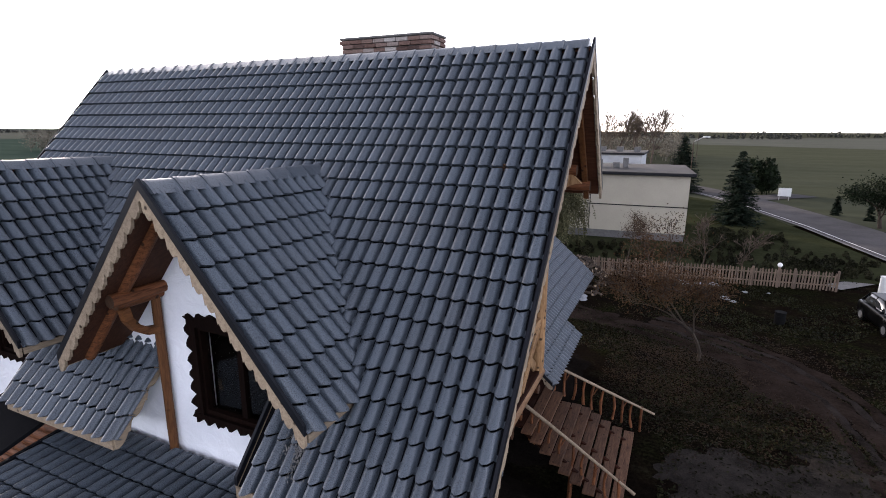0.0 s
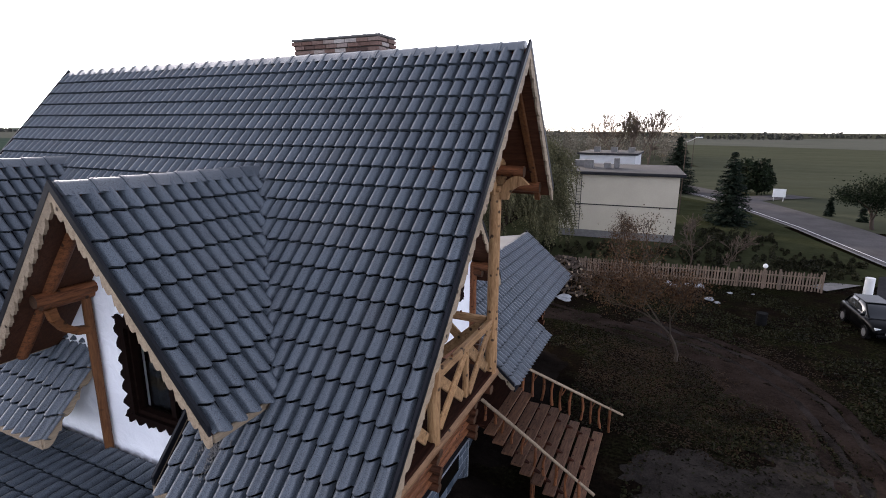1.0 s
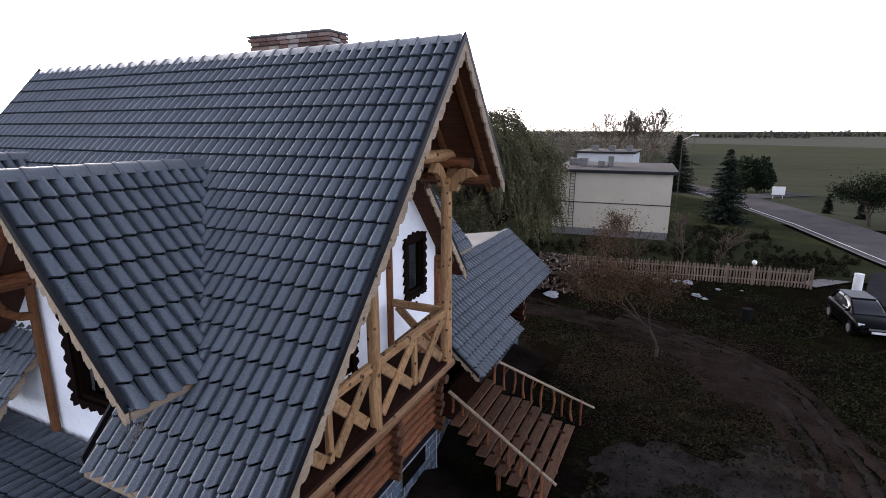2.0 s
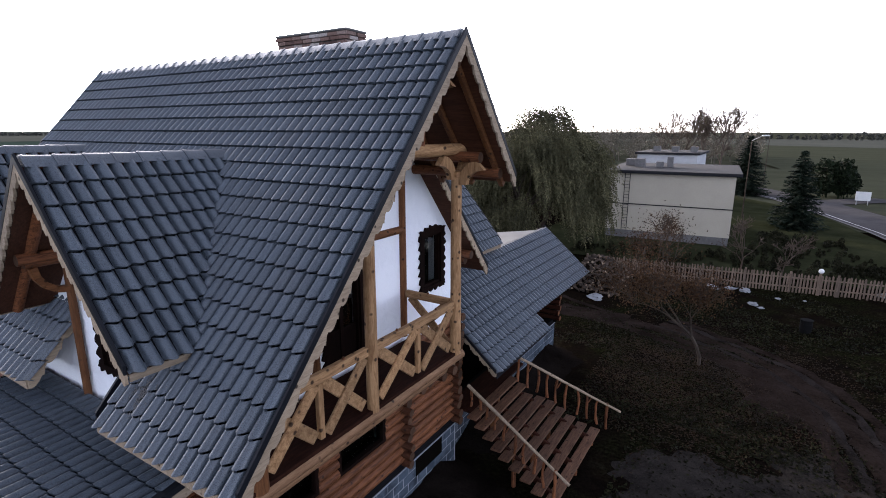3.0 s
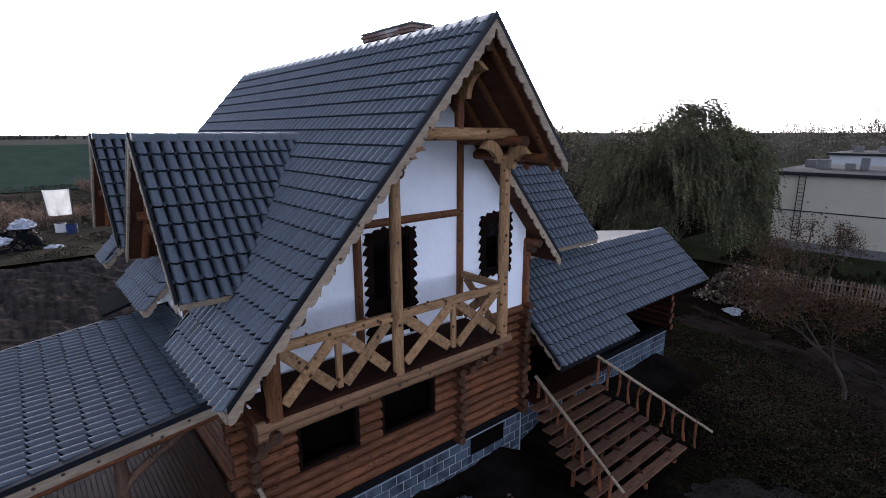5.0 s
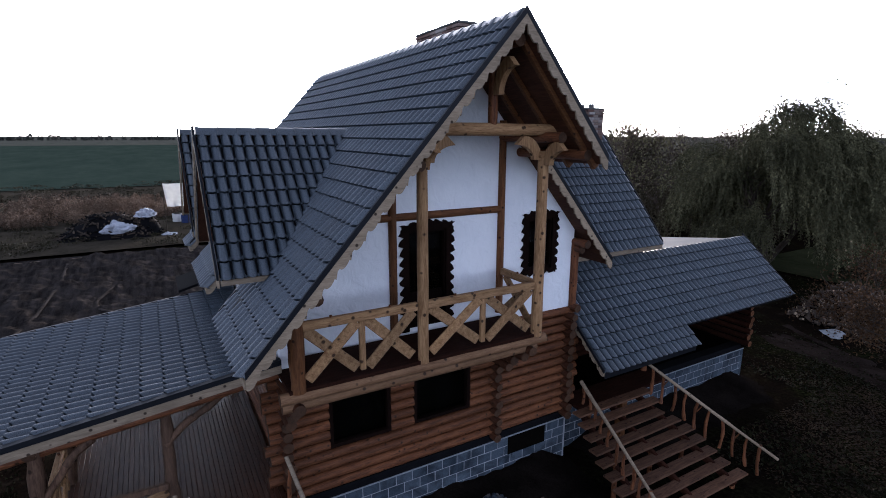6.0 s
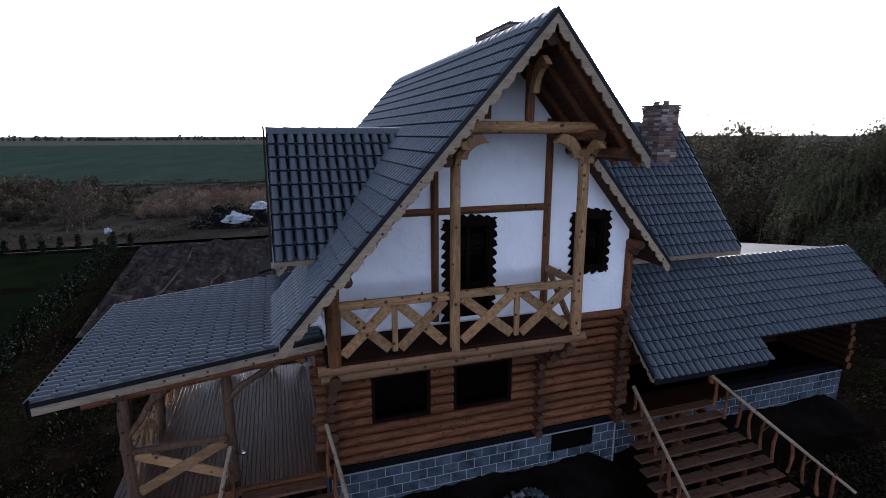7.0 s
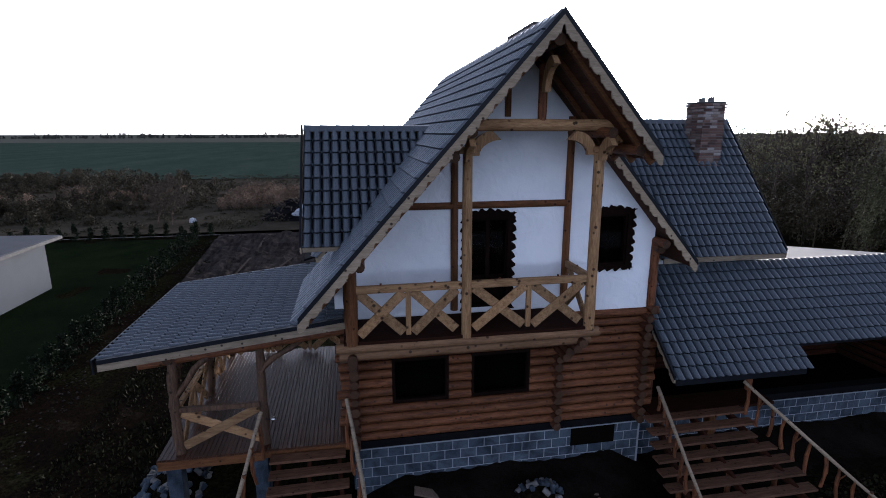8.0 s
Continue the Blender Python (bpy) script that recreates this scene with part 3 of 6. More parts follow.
log("corner_post", (WX + 0.03, WN + 0.02, 4.3), (WX + 0.03, WN + 0.02, 6.05), 0.10, house, "z")
for z, n in ((6.02, 0.45), (5.86, 0.28), (4.35, 0.25)):
    log("stub", (WX - 0.2, WN + 0.02, z), (WX + n, WN + 0.02, z), 0.10, house, "x")

# white knee wall with the dormer windows
DWIN = [(-5.62, -4.24, 5.42, 6.72), (-10.52, -9.14, 5.42, 6.72)]


def south_top(a):
    return max(main_z(4.45) - 0.13, *(DZ - DM * abs(a - c) - 0.14 for c in (D1, D2)))


joins = [c + s * (DZ - main_z(4.45)) / DM for c in (D1, D2) for s in (1, -1)]
bm = wall_mesh(put_south, XW + 0.3, WX - 0.23, 4.3, south_top, DWIN, cuts=(D1, D2, *joins))
part("knee_wall", bm, M_PLASTER, house, "white plastered dormer wall")
for h in DWIN:
    window("dormer_window", put_south, *h, "dark brown window with carved surround", True, 1)
# upper floor, west and north walls that close the house
bm = bmesh.new()
box(bm, XW + 0.3, WX - 0.24, 4.7, WN - 0.1, 4.1, 4.28)
part("upper_floor", bm, M_DARK, house)
bm = wall_mesh(lambda a, z, d: (XW + 0.3 - d, a, z), WS, WN, 0.0, lambda a: main_z(a) - 0.14, [], cuts=(RY,))
part("west_wall", bm, M_PLASTER, house)
bm = box(bmesh.new(), XW + 0.32, WX - 0.24, WN - 0.2, WN, 0, main_z(WN) - 0.15)
part("north_wall", bm, M_PLASTER, house)

# ---- log walls ----
LR, LS, LZ0 = 0.102, 0.222, 1.60
FW = [(5.40, 6.72, 2.42, 3.52), (7.26, 8.69, 2.42, 3.52)]


def log_rows(name, p, q, axis, at, holes, rows, label, z0=LZ0, ends=0.0, mats=None):
    """Stacked logs along y or x, cut at the openings."""
    # near-black backing puts shade into the gaps between the logs
    bm = bmesh.new()
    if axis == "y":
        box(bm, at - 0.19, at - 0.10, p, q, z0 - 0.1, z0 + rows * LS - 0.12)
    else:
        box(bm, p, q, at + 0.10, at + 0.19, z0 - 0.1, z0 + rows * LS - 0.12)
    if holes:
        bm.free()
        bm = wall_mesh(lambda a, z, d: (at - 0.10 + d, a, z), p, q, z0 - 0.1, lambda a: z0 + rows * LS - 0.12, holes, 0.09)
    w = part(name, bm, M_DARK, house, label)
    for j in range(rows):
        z = z0 + j * LS
        cuts = [(h[0], h[1]) for h in holes if h[2] - 0.06 < z < h[3] + 0.06]
        a = p - ends * random.uniform(0.6, 1.3)
        for c in sorted(cuts) + [(q + ends * random.uniform(0.6, 1.3), None)]:
            if c[0] - a > 0.05:
                r = LR * random.uniform(0.95, 1.05)
                e0, e1 = ((at, a, z), (at, c[0], z)) if axis == "y" else ((a, at, z), (c[0], at, z))
                log("log", e0, e1, r, w, axis, mats=mats)
            a = c[1]
    return w


front = log_rows("front_log_wall", WS - 0.1, WN, "y", WX - 0.02, FW, 13, "stacked brown round-log wall", LZ0, 0.24)
log_rows("south_log_wall", -12.0, WX - 0.2, "x", WS + 0.02, [], 14, "stacked brown round-log wall")
for h in FW:
    window("front_window", lambda a, z, d: (WX + 0.06 + d, a, z), *h, "dark unlit window in the log wall", False, 0)


def log_ends(y, reach, parent, x=WX, z0=LZ0 - LS / 2, rows=13, back=0.25):
    """Ends of a cross wall's logs, standing out of the front wall; reach(k) is how far."""
    for k in range(rows):
        z = z0 + k * LS
        log("log_end", (x - back, y + random.uniform(-0.012, 0.012), z), (x + reach(k, rows), y, z), LR * random.uniform(0.88, 1.10), parent, "x", mats=[M_REDLOG, M_END], wob=0.09)


def console(k, n):
    return 0.26 + random.uniform(-0.05, 0.05) + (1.12 if k == n - 1 else 0.85 if k == n - 2 else 0.55 if k == n - 3 else 0.35 if k == n - 4 else 0)


log_ends(9.38, console, front)
log_ends(WS, console, front)
log_ends(WN - 0.12, lambda k, n: 0.28 + random.uniform(-0.06, 0.06), front)

# ---- balcony ----
BX, BF = -2.23, 4.60
bm = bmesh.new()
box(bm, WX + 0.1, BX + 0.06, 4.40, 9.55, 4.46, 4.54, 0.006)
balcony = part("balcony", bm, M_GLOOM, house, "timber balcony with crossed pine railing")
log("edge_log", (BX, 4.25, 4.40), (BX, 9.72, 4.40), 0.105, balcony, "y", mats=[M_EDGE, M_END])
log("edge_log", (BX - 0.16, 4.30, 4.18), (BX - 0.16, 9.60, 4.18), 0.11, balcony, "y", mats=[M_EDGE, M_END])
POSTS = ((4.56, 5.98, 0.135), (6.84, 8.20, 0.105), (9.49, 8.20, 0.115))
for y, z, r in POSTS:
    log("balcony_post", (BX, y, 4.48), (BX, y, z), r, balcony, "z", r * 0.92, mats=[M_TIMBER["z"] if y < 5 else M_PALE["z"], M_END], wob=0.10 if y < 5 else 0.03, rings=8)


def crossed(p0, p1, z0, z1, bays, parent, rail=0.15, w=0.07):
    """A top rail with X braces and uprights between two posts."""
    p0, p1 = Vector(p0), Vector(p1)
    up = Vector((0, 0, 1))
    d = (p1 - p0).normalized()
    out = d.cross(up)
    ax = "y" if abs(d.y) > abs(d.x) else "x"
    part("top_rail", beam(bmesh.new(), p0 + up * (z1 - rail / 2), p1 + up * (z1 - rail / 2), w + 0.03, rail), M_PALE[ax], parent)
    n = (p1 - p0).length
    for i in range(bays):
        a, b = p0 + d * (n * i / bays), p0 + d * (n * (i + 1) / bays)
        lo, hi = up * (z0 + 0.04), up * (z1 - rail)
        part("brace", beam(bmesh.new(), a + d * 0.09 + lo + out * 0.024, b - d * 0.09 + hi + out * 0.024, 0.19, 0.05, out), M_PALE["n"], parent)
        part("brace", beam(bmesh.new(), a + d * 0.09 + hi - out * 0.024, b - d * 0.09 + lo - out * 0.024, 0.19, 0.05, out), M_PALE["n"], parent)
        if i:
            part("upright", beam(bmesh.new(), a + up * z0, a + up * (z1 - rail), 0.10, 0.09, out), M_PALE["z"], parent)
    for k in range(bays):
        q = p0 + d * (n * (k + 0.5) / bays) + up * z1
        log("peg", q - up * 0.05, q + up * 0.035, 0.022, parent, "z", seg=8, rings=1)


crossed((BX, 4.62, 0), (BX, 6.72, 0), 4.62, 5.66, 2, balcony)
crossed((BX, 6.90, 0), (BX, 9.37, 0), 4.62, 5.66, 2, balcony)
crossed((BX - 0.1, 9.47, 0), (WX + 0.1, 9.47, 0), 4.62, 5.66, 1, balcony)
# collar beam, king post and carved brackets
log("collar_beam", (BX, 6.72, 8.66), (BX, 10.02, 8.66), 0.115, balcony, "y", mats=[M_PALE["y"], M_END])
log("king_post", (BX, RY, 8.72), (BX, RY, 9.75), 0.085, balcony, "z")


def bracket(p, run, rise, parent, back=0.0):
    """A curved carved bracket from the post at p, out by the vector run and up by rise."""
    bm = bmesh.new()
    p, run = Vector(p), Vector(run)
    side = run.cross(Vector((0, 0, 1))).normalized() * 0.11
    n = 7
    outer = [p + run * (1 - math.cos(a)) + Vector((0, 0, rise * math.sin(a))) for a in (i * 1.5708 / n for i in range(n + 1))]
    k = 0.17 / max(run.length, 0.01)
    inner = [p + run * (k + (1 - math.cos(a))) * 1.0 + Vector((0, 0, rise * math.sin(a) - 0.16 * math.sin(a))) for a in (i * 1.5708 / n for i in range(n + 1))]
    prev = None
    for a, b in zip(outer, inner):
        row = [bm.verts.new(q) for q in (a - side / 2, b - side / 2, b + side / 2, a + side / 2)]
        if prev:
            for j in range(4):
                bm.faces.new((prev[j], prev[(j + 1) % 4], row[(j + 1) % 4], row[j]))
        else:
            bm.faces.new(row)
        prev = row
    bm.faces.new(prev)
    bmesh.ops.recalc_face_normals(bm, faces=bm.faces)
    part("bracket", bm, M_PALE["z"], parent)


for y, s in ((9.47, -1), (9.47, 1), (6.80, 1)):
    bracket((BX, y + s * 0.08, 8.10), (0, s * 0.42, 0), 0.45, balcony)
bracket((BX + 0.08, RY, 9.25), (0.42, 0, 0), 0.60, balcony)
for y in (6.80, 9.47):
    log("cross_log", (WX, y, 8.52), (XF - 0.3, y, 8.52), 0.10, balcony, "x")
    bracket((BX + 0.08, y, 8.0), (0.38, 0, 0), 0.45, balcony)
    part("post_cap", box(bmesh.new(), BX - 0.13, BX + 0.13, y - 0.15, y + 0.15, 8.14, 8.26, 0.02), M_PALE["y"], balcony)

# ---- foundation ----
BW, BH = 0.39, 0.25


def block_wall(name, x, y0, y1, top, rows, holes, label):
    """Concrete blocks in running bond on a face looking along +x; each block is a piece."""
    bm = bmesh.new()
    box(bm, x - 0.30, x - 0.035, y0, y1, 0.0, top - 0.012)
    base = part(name, bm, M_MORTAR, house, label)
    block = finish(box(bmesh.new(), -0.12, 0.0, 0.0, BW - 0.018, 0.0, BH - 0.017, 0.008), "block", M_BLOCK)
    half = finish(box(bmesh.new(), -0.12, 0.0, 0.0, BW / 2 - 0.018, 0.0, BH - 0.017, 0.008), "half_block", M_BLOCK)
    for j in range(rows):
        y, first = y0, j % 2
        while y < y1 - 0.1:
            me = half if first or y1 - y < BW * 0.8 else block
            n = BW / 2 if me is half else BW
            z = top - (j + 1) * BH
            if not any(h[0] < y + n / 2 < h[1] and h[2] < z + BH / 2 < h[3] for h in holes):
                b = new("block", me)
                b.parent = base
                b.matrix_basis = pose(x + random.uniform(-0.030, -0.022), y, z, 0, 0, random.uniform(-0.6, 0.6))
            y, first = y + n, 0
    cap = box(bmesh.new(), x - 0.31, x + 0.012, y0 - 0.01, y1 + 0.01, top, top + 0.02)
    part("sill_strip", cap, M_MORTAR, base, "pale mortar bed")
    felt = box(bmesh.new(), x - 0.33, x - 0.015, y0, y1, top + 0.02, top + 0.21)
    part("damp_course", felt, M_FELT, base, "black damp-proof felt")
    return base


VENT = (9.86, 11.04, 0.80, 1.28)
found = block_wall("foundation", WX + 0.04, WS - 0.05, WN + 0.05, 1.28, 5, [], "grey concrete block foundation")
# no hole here: a near-black slab on the blocks gives the cellar's darkness
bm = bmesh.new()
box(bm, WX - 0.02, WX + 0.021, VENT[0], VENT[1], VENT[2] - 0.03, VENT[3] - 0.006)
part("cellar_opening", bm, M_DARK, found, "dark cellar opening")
bm = bmesh.new()
box(bm, -12.0, WX - 0.3, WS - 0.1, WS + 0.2, 0.0, 1.4)
part("south_foundation", bm, M_BLOCK, house)

# ---- north-east wing with a lean-to roof ----
NX, N0, N1 = -3.95, WN + 0.05, 20.45
LT = 0.86


def lean_z(x):
    return 3.47 - LT * (x + 2.90)


VX = -6.1  # the wing's wall stands back under a veranda
# the veranda's shade is put into the dark log and floor colours
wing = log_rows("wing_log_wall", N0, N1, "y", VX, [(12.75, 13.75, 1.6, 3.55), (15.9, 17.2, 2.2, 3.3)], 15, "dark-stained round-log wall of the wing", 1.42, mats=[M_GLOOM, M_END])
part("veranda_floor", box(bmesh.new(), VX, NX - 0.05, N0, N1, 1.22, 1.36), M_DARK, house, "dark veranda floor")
for k in range(12):
    z = 1.48 + k * LS
    x1 = min(NX + 0.28 + random.uniform(-0.05, 0.05), -2.9 - (z - 3.25) / 0.86)
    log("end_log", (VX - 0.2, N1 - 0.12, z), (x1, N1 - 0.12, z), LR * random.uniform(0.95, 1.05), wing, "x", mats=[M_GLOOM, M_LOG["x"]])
# near-black sheet added to stop light leaking between the end logs
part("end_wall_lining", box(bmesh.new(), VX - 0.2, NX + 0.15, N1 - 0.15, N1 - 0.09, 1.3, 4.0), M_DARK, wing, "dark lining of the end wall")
block_wall("wing_foundation", NX + 0.05, N0, N1, 1.20, 5, [], "grey concrete block foundation of the wing")
log_ends(15.3, lambda k, n: 0.5 + random.uniform(-0.04, 0.05), wing, VX, 1.31, 14)
window("entrance_door", lambda a, z, d: (VX + 0.06 + d, a, z), 12.75, 13.75, 1.6, 3.55, "dark entrance door", False, 0, True)
window("wing_window", lambda a, z, d: (VX + 0.06 + d, a, z), 15.9, 17.2, 2.2, 3.3, "dark window in the log wing", False, 1)
bm = bmesh.new()
box(bm, -9.0, VX - 0.2, N1 - 0.3, N1 - 0.1, 0, 4.05)
box(bm, -9.2, -9.0, 12.0, N1 - 0.1, 0, 4.05)
part("wing_wall", bm, M_BLOCK, house)
XT = -4.76
lean = roof_plane((-2.36, 11.80, lean_z(-2.36)), (0, 1, 0), (-1, 0, LT))
lr = math.hypot(1, LT)
l_long = (-2.36 - XT) * lr
v_step = (2.90 - 2.36) * lr
lean_roof = deck("lean_to_roof", lean, [(0, 0), (3.45, 0), (3.45, v_step), (9.15, v_step), (9.15, l_long), (0, l_long)], "stepped slate-blue tiled lean-to roof over the entrance")
lay_tiles(lean, 9.15, l_long, lean_roof, lambda u, v: u < 3.5 or v > v_step - 0.03, lambda u, v: True)
bm = bmesh.new()
for (x, ya, yb) in ((-2.36, 11.8, 15.25), (-2.90, 15.25, 20.95)):
    box(bm, x - 0.02, x + 0.012, ya, yb, lean_z(x) - 0.15, lean_z(x) - 0.01)
part("gutter_board", bm, M_TRIM, lean_roof, "anthracite eave trim")
for y, x0 in ((11.80, -2.36), (20.95, -2.90)):
    s = -1 if y < 15 else 1
    barge_board((x0, y + 0.02 * s, lean_z(x0)), (XT, y + 0.02 * s, lean_z(XT)), (0, s, 0), lean_roof, 0.06)
for k in range(8):
    y = 12.1 + k * 1.22
    x0 = -2.46 if y < 15.2 else -3.0
    log("rafter", (x0, y, lean_z(x0) - 0.16), (XT + 0.3, y, lean_z(XT + 0.3) - 0.16), 0.06, lean_roof, "x")
for y in (12.05, 15.0):
    log("porch_post", (-3.75, y, 1.3), (-3.75, y, lean_z(-3.75) - 0.1), 0.085, lean_roof, "z")
bm = bmesh.new()
prism(bm, [(XT + 0.06, 12.2, 4.99), (XT + 0.06, 20.9, 4.99), (-9.4, 20.9, 4.25), (-9.4, 12.2, 4.25)], (0, 0, -0.12))
box(bm, XT - 0.06, XT + 0.10, 11.8, 20.95, 4.99, 5.06)
part("flat_roof", bm, M_FLAT, house, "pale flat membrane roof")

# ---- cross wing with a ridge along y ----
CX, CZ, CM, CE, CY = -7.42, 8.82, 1.195, -4.48, 16.25
cr = math.hypot(1, CM)
c_long = (CE - CX) * cr
c_deep = CY - 9.2
ceast = roof_plane((CE, 9.2, CZ - CM * (CE - CX)), (0, 1, 0), (-1, 0, CM))
cwest = roof_plane((2 * CX - CE, CY, CZ - CM * (CE - CX)), (0, -1, 0), (1, 0, CM))


def over_main(y, v):
    """True where the cross wing's slope lies above the main roof's north slope."""
    return CZ - CM * (CE - CX) + v / cr * CM > main_z(y) - 0.15 if y < N_EAVE else True


bm = bmesh.new()
z_e = CZ - CM * (CE - CX)
y_e, y_t = RY + (RZ - z_e) / MN - 0.1, RY + (RZ - CZ) / MN - 0.1
prism(bm, [ceast @ Vector(p) for p in ((y_e - 9.2, 0, -0.012), (c_deep, 0, -0.012), (c_deep, c_long, -0.012), (y_t - 9.2, c_long, -0.012))], ceast.to_3x3() @ Vector((0, 0, -0.09)))
prism(bm, [cwest @ Vector(p) for p in ((0, 0, -0.012), (CY - y_e, 0, -0.012), (CY - y_t, c_long, -0.012), (0, c_long, -0.012))], cwest.to_3x3() @ Vector((0, 0, -0.09)))
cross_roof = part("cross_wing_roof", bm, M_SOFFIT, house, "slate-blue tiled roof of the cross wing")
felt = bmesh.new()
prism(felt, [ceast @ Vector(p) for p in ((y_e - 9.2, 0, -0.010), (c_deep, 0, -0.010), (c_deep, c_long, -0.010), (y_t - 9.2, c_long, -0.010))], ceast.to_3x3() @ Vector((0, 0, -0.0018)))
part("underlay", felt, M_FELT, cross_roof, "black roofing underlay")
lay_tiles(ceast, c_deep, c_long, cross_roof, lambda u, v: over_main(9.2 + u, v), lambda u, v: True)
lay_tiles(cwest, c_deep, c_long, cross_roof, lambda u, v: over_main(CY - u, v))
ridge_tiles((CX, CY, CZ + 0.04), (CX, y_t, CZ + 0.04), cross_roof)
for s in (1, -1):
    barge_board((CX + s * (CE - CX), CY + 0.02, z_e), (CX, CY + 0.02, CZ), (0, 1, 0), cross_roof, 0.10)
bm = box(bmesh.new(), CE - 0.02, CE + 0.012, y_e, CY, z_e - 0.14, z_e - 0.01)
part("eave_fascia", bm, M_BARGE, cross_roof)
bm = wall_mesh(lambda a, z, d: (a, 15.75 + d, z), 2 * CX - CE + 0.3, CE - 0.35, 4.9, lambda a: CZ - CM * abs(a - CX) - 0.14, [], cuts=(CX,))
part("cross_gable_wall", bm, M_PLASTER, house)
bm = box(bmesh.new(), CE - 0.6, CE - 0.4, WN, 15.75, 4.9, z_e + 0.1)
part("cross_side_wall", bm, M_PLASTER, house)


# ---- chimneys ----
def chimney(name, cx, cy, w, d, z0, z1, label, pots):
    """A brick stack: each brick a piece, over a mortar core."""
    core = part(name, box(bmesh.new(), cx - w / 2 + 0.02, cx + w / 2 - 0.02, cy - d / 2 + 0.02, cy + d / 2 - 0.02, z0, z1), M_CEMENT, house, label)
    me = finish(box(bmesh.new(), -0.12, 0.12, -0.05, 0.05, 0, 0.066, 0.006), "brick", M_BRICK)
    n = int((z1 - z0) / 0.078)
    for j in range(n):
        z = z1 - (j + 1) * 0.078
        grow = 0.03 if j in (0, 1) else 0.0
        for s in (-1, 1):
            for span, other, turn in ((w, d, 0), (d, w, 90)):
                m = max(1, round((span + 2 * grow) / 0.252))
                for i in range(m):
                    a = -span / 2 - grow + (i + 0.5 + (0.25 if j % 2 else -0.0)) * (span + 2 * grow) / m
                    a = min(max(a, 0.125 - span / 2 - grow), span / 2 + grow - 0.125)
                    b = new("brick", me)
                    b.parent = core
                    off = s * (other / 2 + grow - 0.05) + random.uniform(-0.004, 0.004)
                    at = (cx + a, cy + off) if turn == 0 else (cx + off, cy + a)
                    b.matrix_basis = pose(*at, z, 0, 0, turn + random.uniform(-1, 1))
    part("chimney_cap", box(bmesh.new(), cx - w / 2 - 0.035, cx + w / 2 + 0.035, cy - d / 2 - 0.035, cy + d / 2 + 0.035, z1, z1 + 0.045, 0.015), M_CEMENT, core, "weathered cement cap")
    for x, y in pots:
        log("flue", (cx + x, cy + y, z1 + 0.04), (cx + x, cy + y, z1 + 0.17), 0.09, core, "z", mats=[M_CEMENT, M_DARK], wob=0.0, seg=12, rings=1)


chimney("ridge_chimney", -5.22, 9.05, 1.92, 0.55, 9.3, 10.86, "wide weathered red brick chimney", ())
chimney("wing_chimney", -6.75, 15.03, 0.84, 0.70, 7.2, 9.34, "tall red brick chimney with flues", ((-0.2, 0), (0.2, 0)))

# ---- porch on the south side ----
PX0, PX1, PY0, PY1 = -8.20, -2.92, -0.30, 4.44
DZ0 = 1.95
porch_plane = roof_plane((PX0, PY0, porch_z(PY0)), (1, 0, 0), (0, 1, 0.118))
p_long = (PY1 - PY0) * math.hypot(1, 0.118)
porch_roof = deck("porch_roof", porch_plane, [(0, 0), (PX1 - PX0, 0), (PX1 - PX0, p_long), (0, p_long)], "low tiled porch roof on log posts")
lay_tiles(porch_plane, PX1 - PX0, p_long, porch_roof, None, lambda u, v: True)
bm = bmesh.new()
prism(bm, [(PX1 + 0.01, PY0 - 0.02, porch_z(PY0) - 0.15), (PX1 + 0.01, PY1, porch_z(PY1) - 0.15), (PX1 + 0.01, PY1, porch_z(PY1) - 0.01), (PX1 + 0.01, PY0 - 0.02, porch_z(PY0) - 0.01)], (0.035, 0, 0))
part("verge_board", bm, M_BARGE, porch_roof, "cream verge board")
bm = bmesh.new()
prism(bm, [(PX1 - 0.07, PY0 - 0.02, porch_z(PY0) + 0.0), (PX1 - 0.07, PY1, porch_z(PY1)), (PX1 - 0.07, PY1, porch_z(PY1) + 0.09), (PX1 - 0.07, PY0 - 0.02, porch_z(PY0) + 0.09)], (0.13, 0, 0))
box(bm, PX0, PX1 + 0.04, PY0 - 0.12, PY0 - 0.09, porch_z(PY0) - 0.2, porch_z(PY0) + 0.10)
prism(bm, [(PX0 - 0.05, PY0 - 0.02, porch_z(PY0) - 0.1), (PX0 - 0.05, PY1, porch_z(PY1) - 0.1), (PX0 - 0.05, PY1, porch_z(PY1) + 0.10), (PX0 - 0.05, PY0 - 0.02, porch_z(PY0) + 0.10)], (0.06, 0, 0))
part("verge_trim", bm, M_TRIM, porch_roof, "anthracite metal verge trim")
# bare felted roof further along
bm = bmesh.new()
prism(bm, [(-9.7, 3.15, 4.72), (PX0 - 0.08, 3.15, 4.72), (PX0 - 0.08, 4.44, 5.08), (-9.7, 4.44, 5.08)], (0, 0, 0.06))
part("felt_roof", bm, M_FELT, house, "untiled roof part under black felt")

deck = thing("porch_deck", (-5.5, 2.4, 0), "raised timber porch deck on concrete piers", "deck")
bm = bmesh.new()
box(bm, PX0, -2.95, 0.52, 4.42, DZ0 - 0.24, DZ0 - 0.05)
part("deck_frame", bm, M_TIMBER["x"], deck)
n = 44
for i in range(n):
    y = 0.50 + i * 3.92 / n
    bm = box(bmesh.new(), PX0, -2.88 + random.uniform(-0.01, 0.01), y, y + 3.92 / n - 0.006, DZ0 - 0.05, DZ0 + random.uniform(-0.003, 0.003), 0.004)
    part("deck_board", bm, M_DECK["x"], deck)
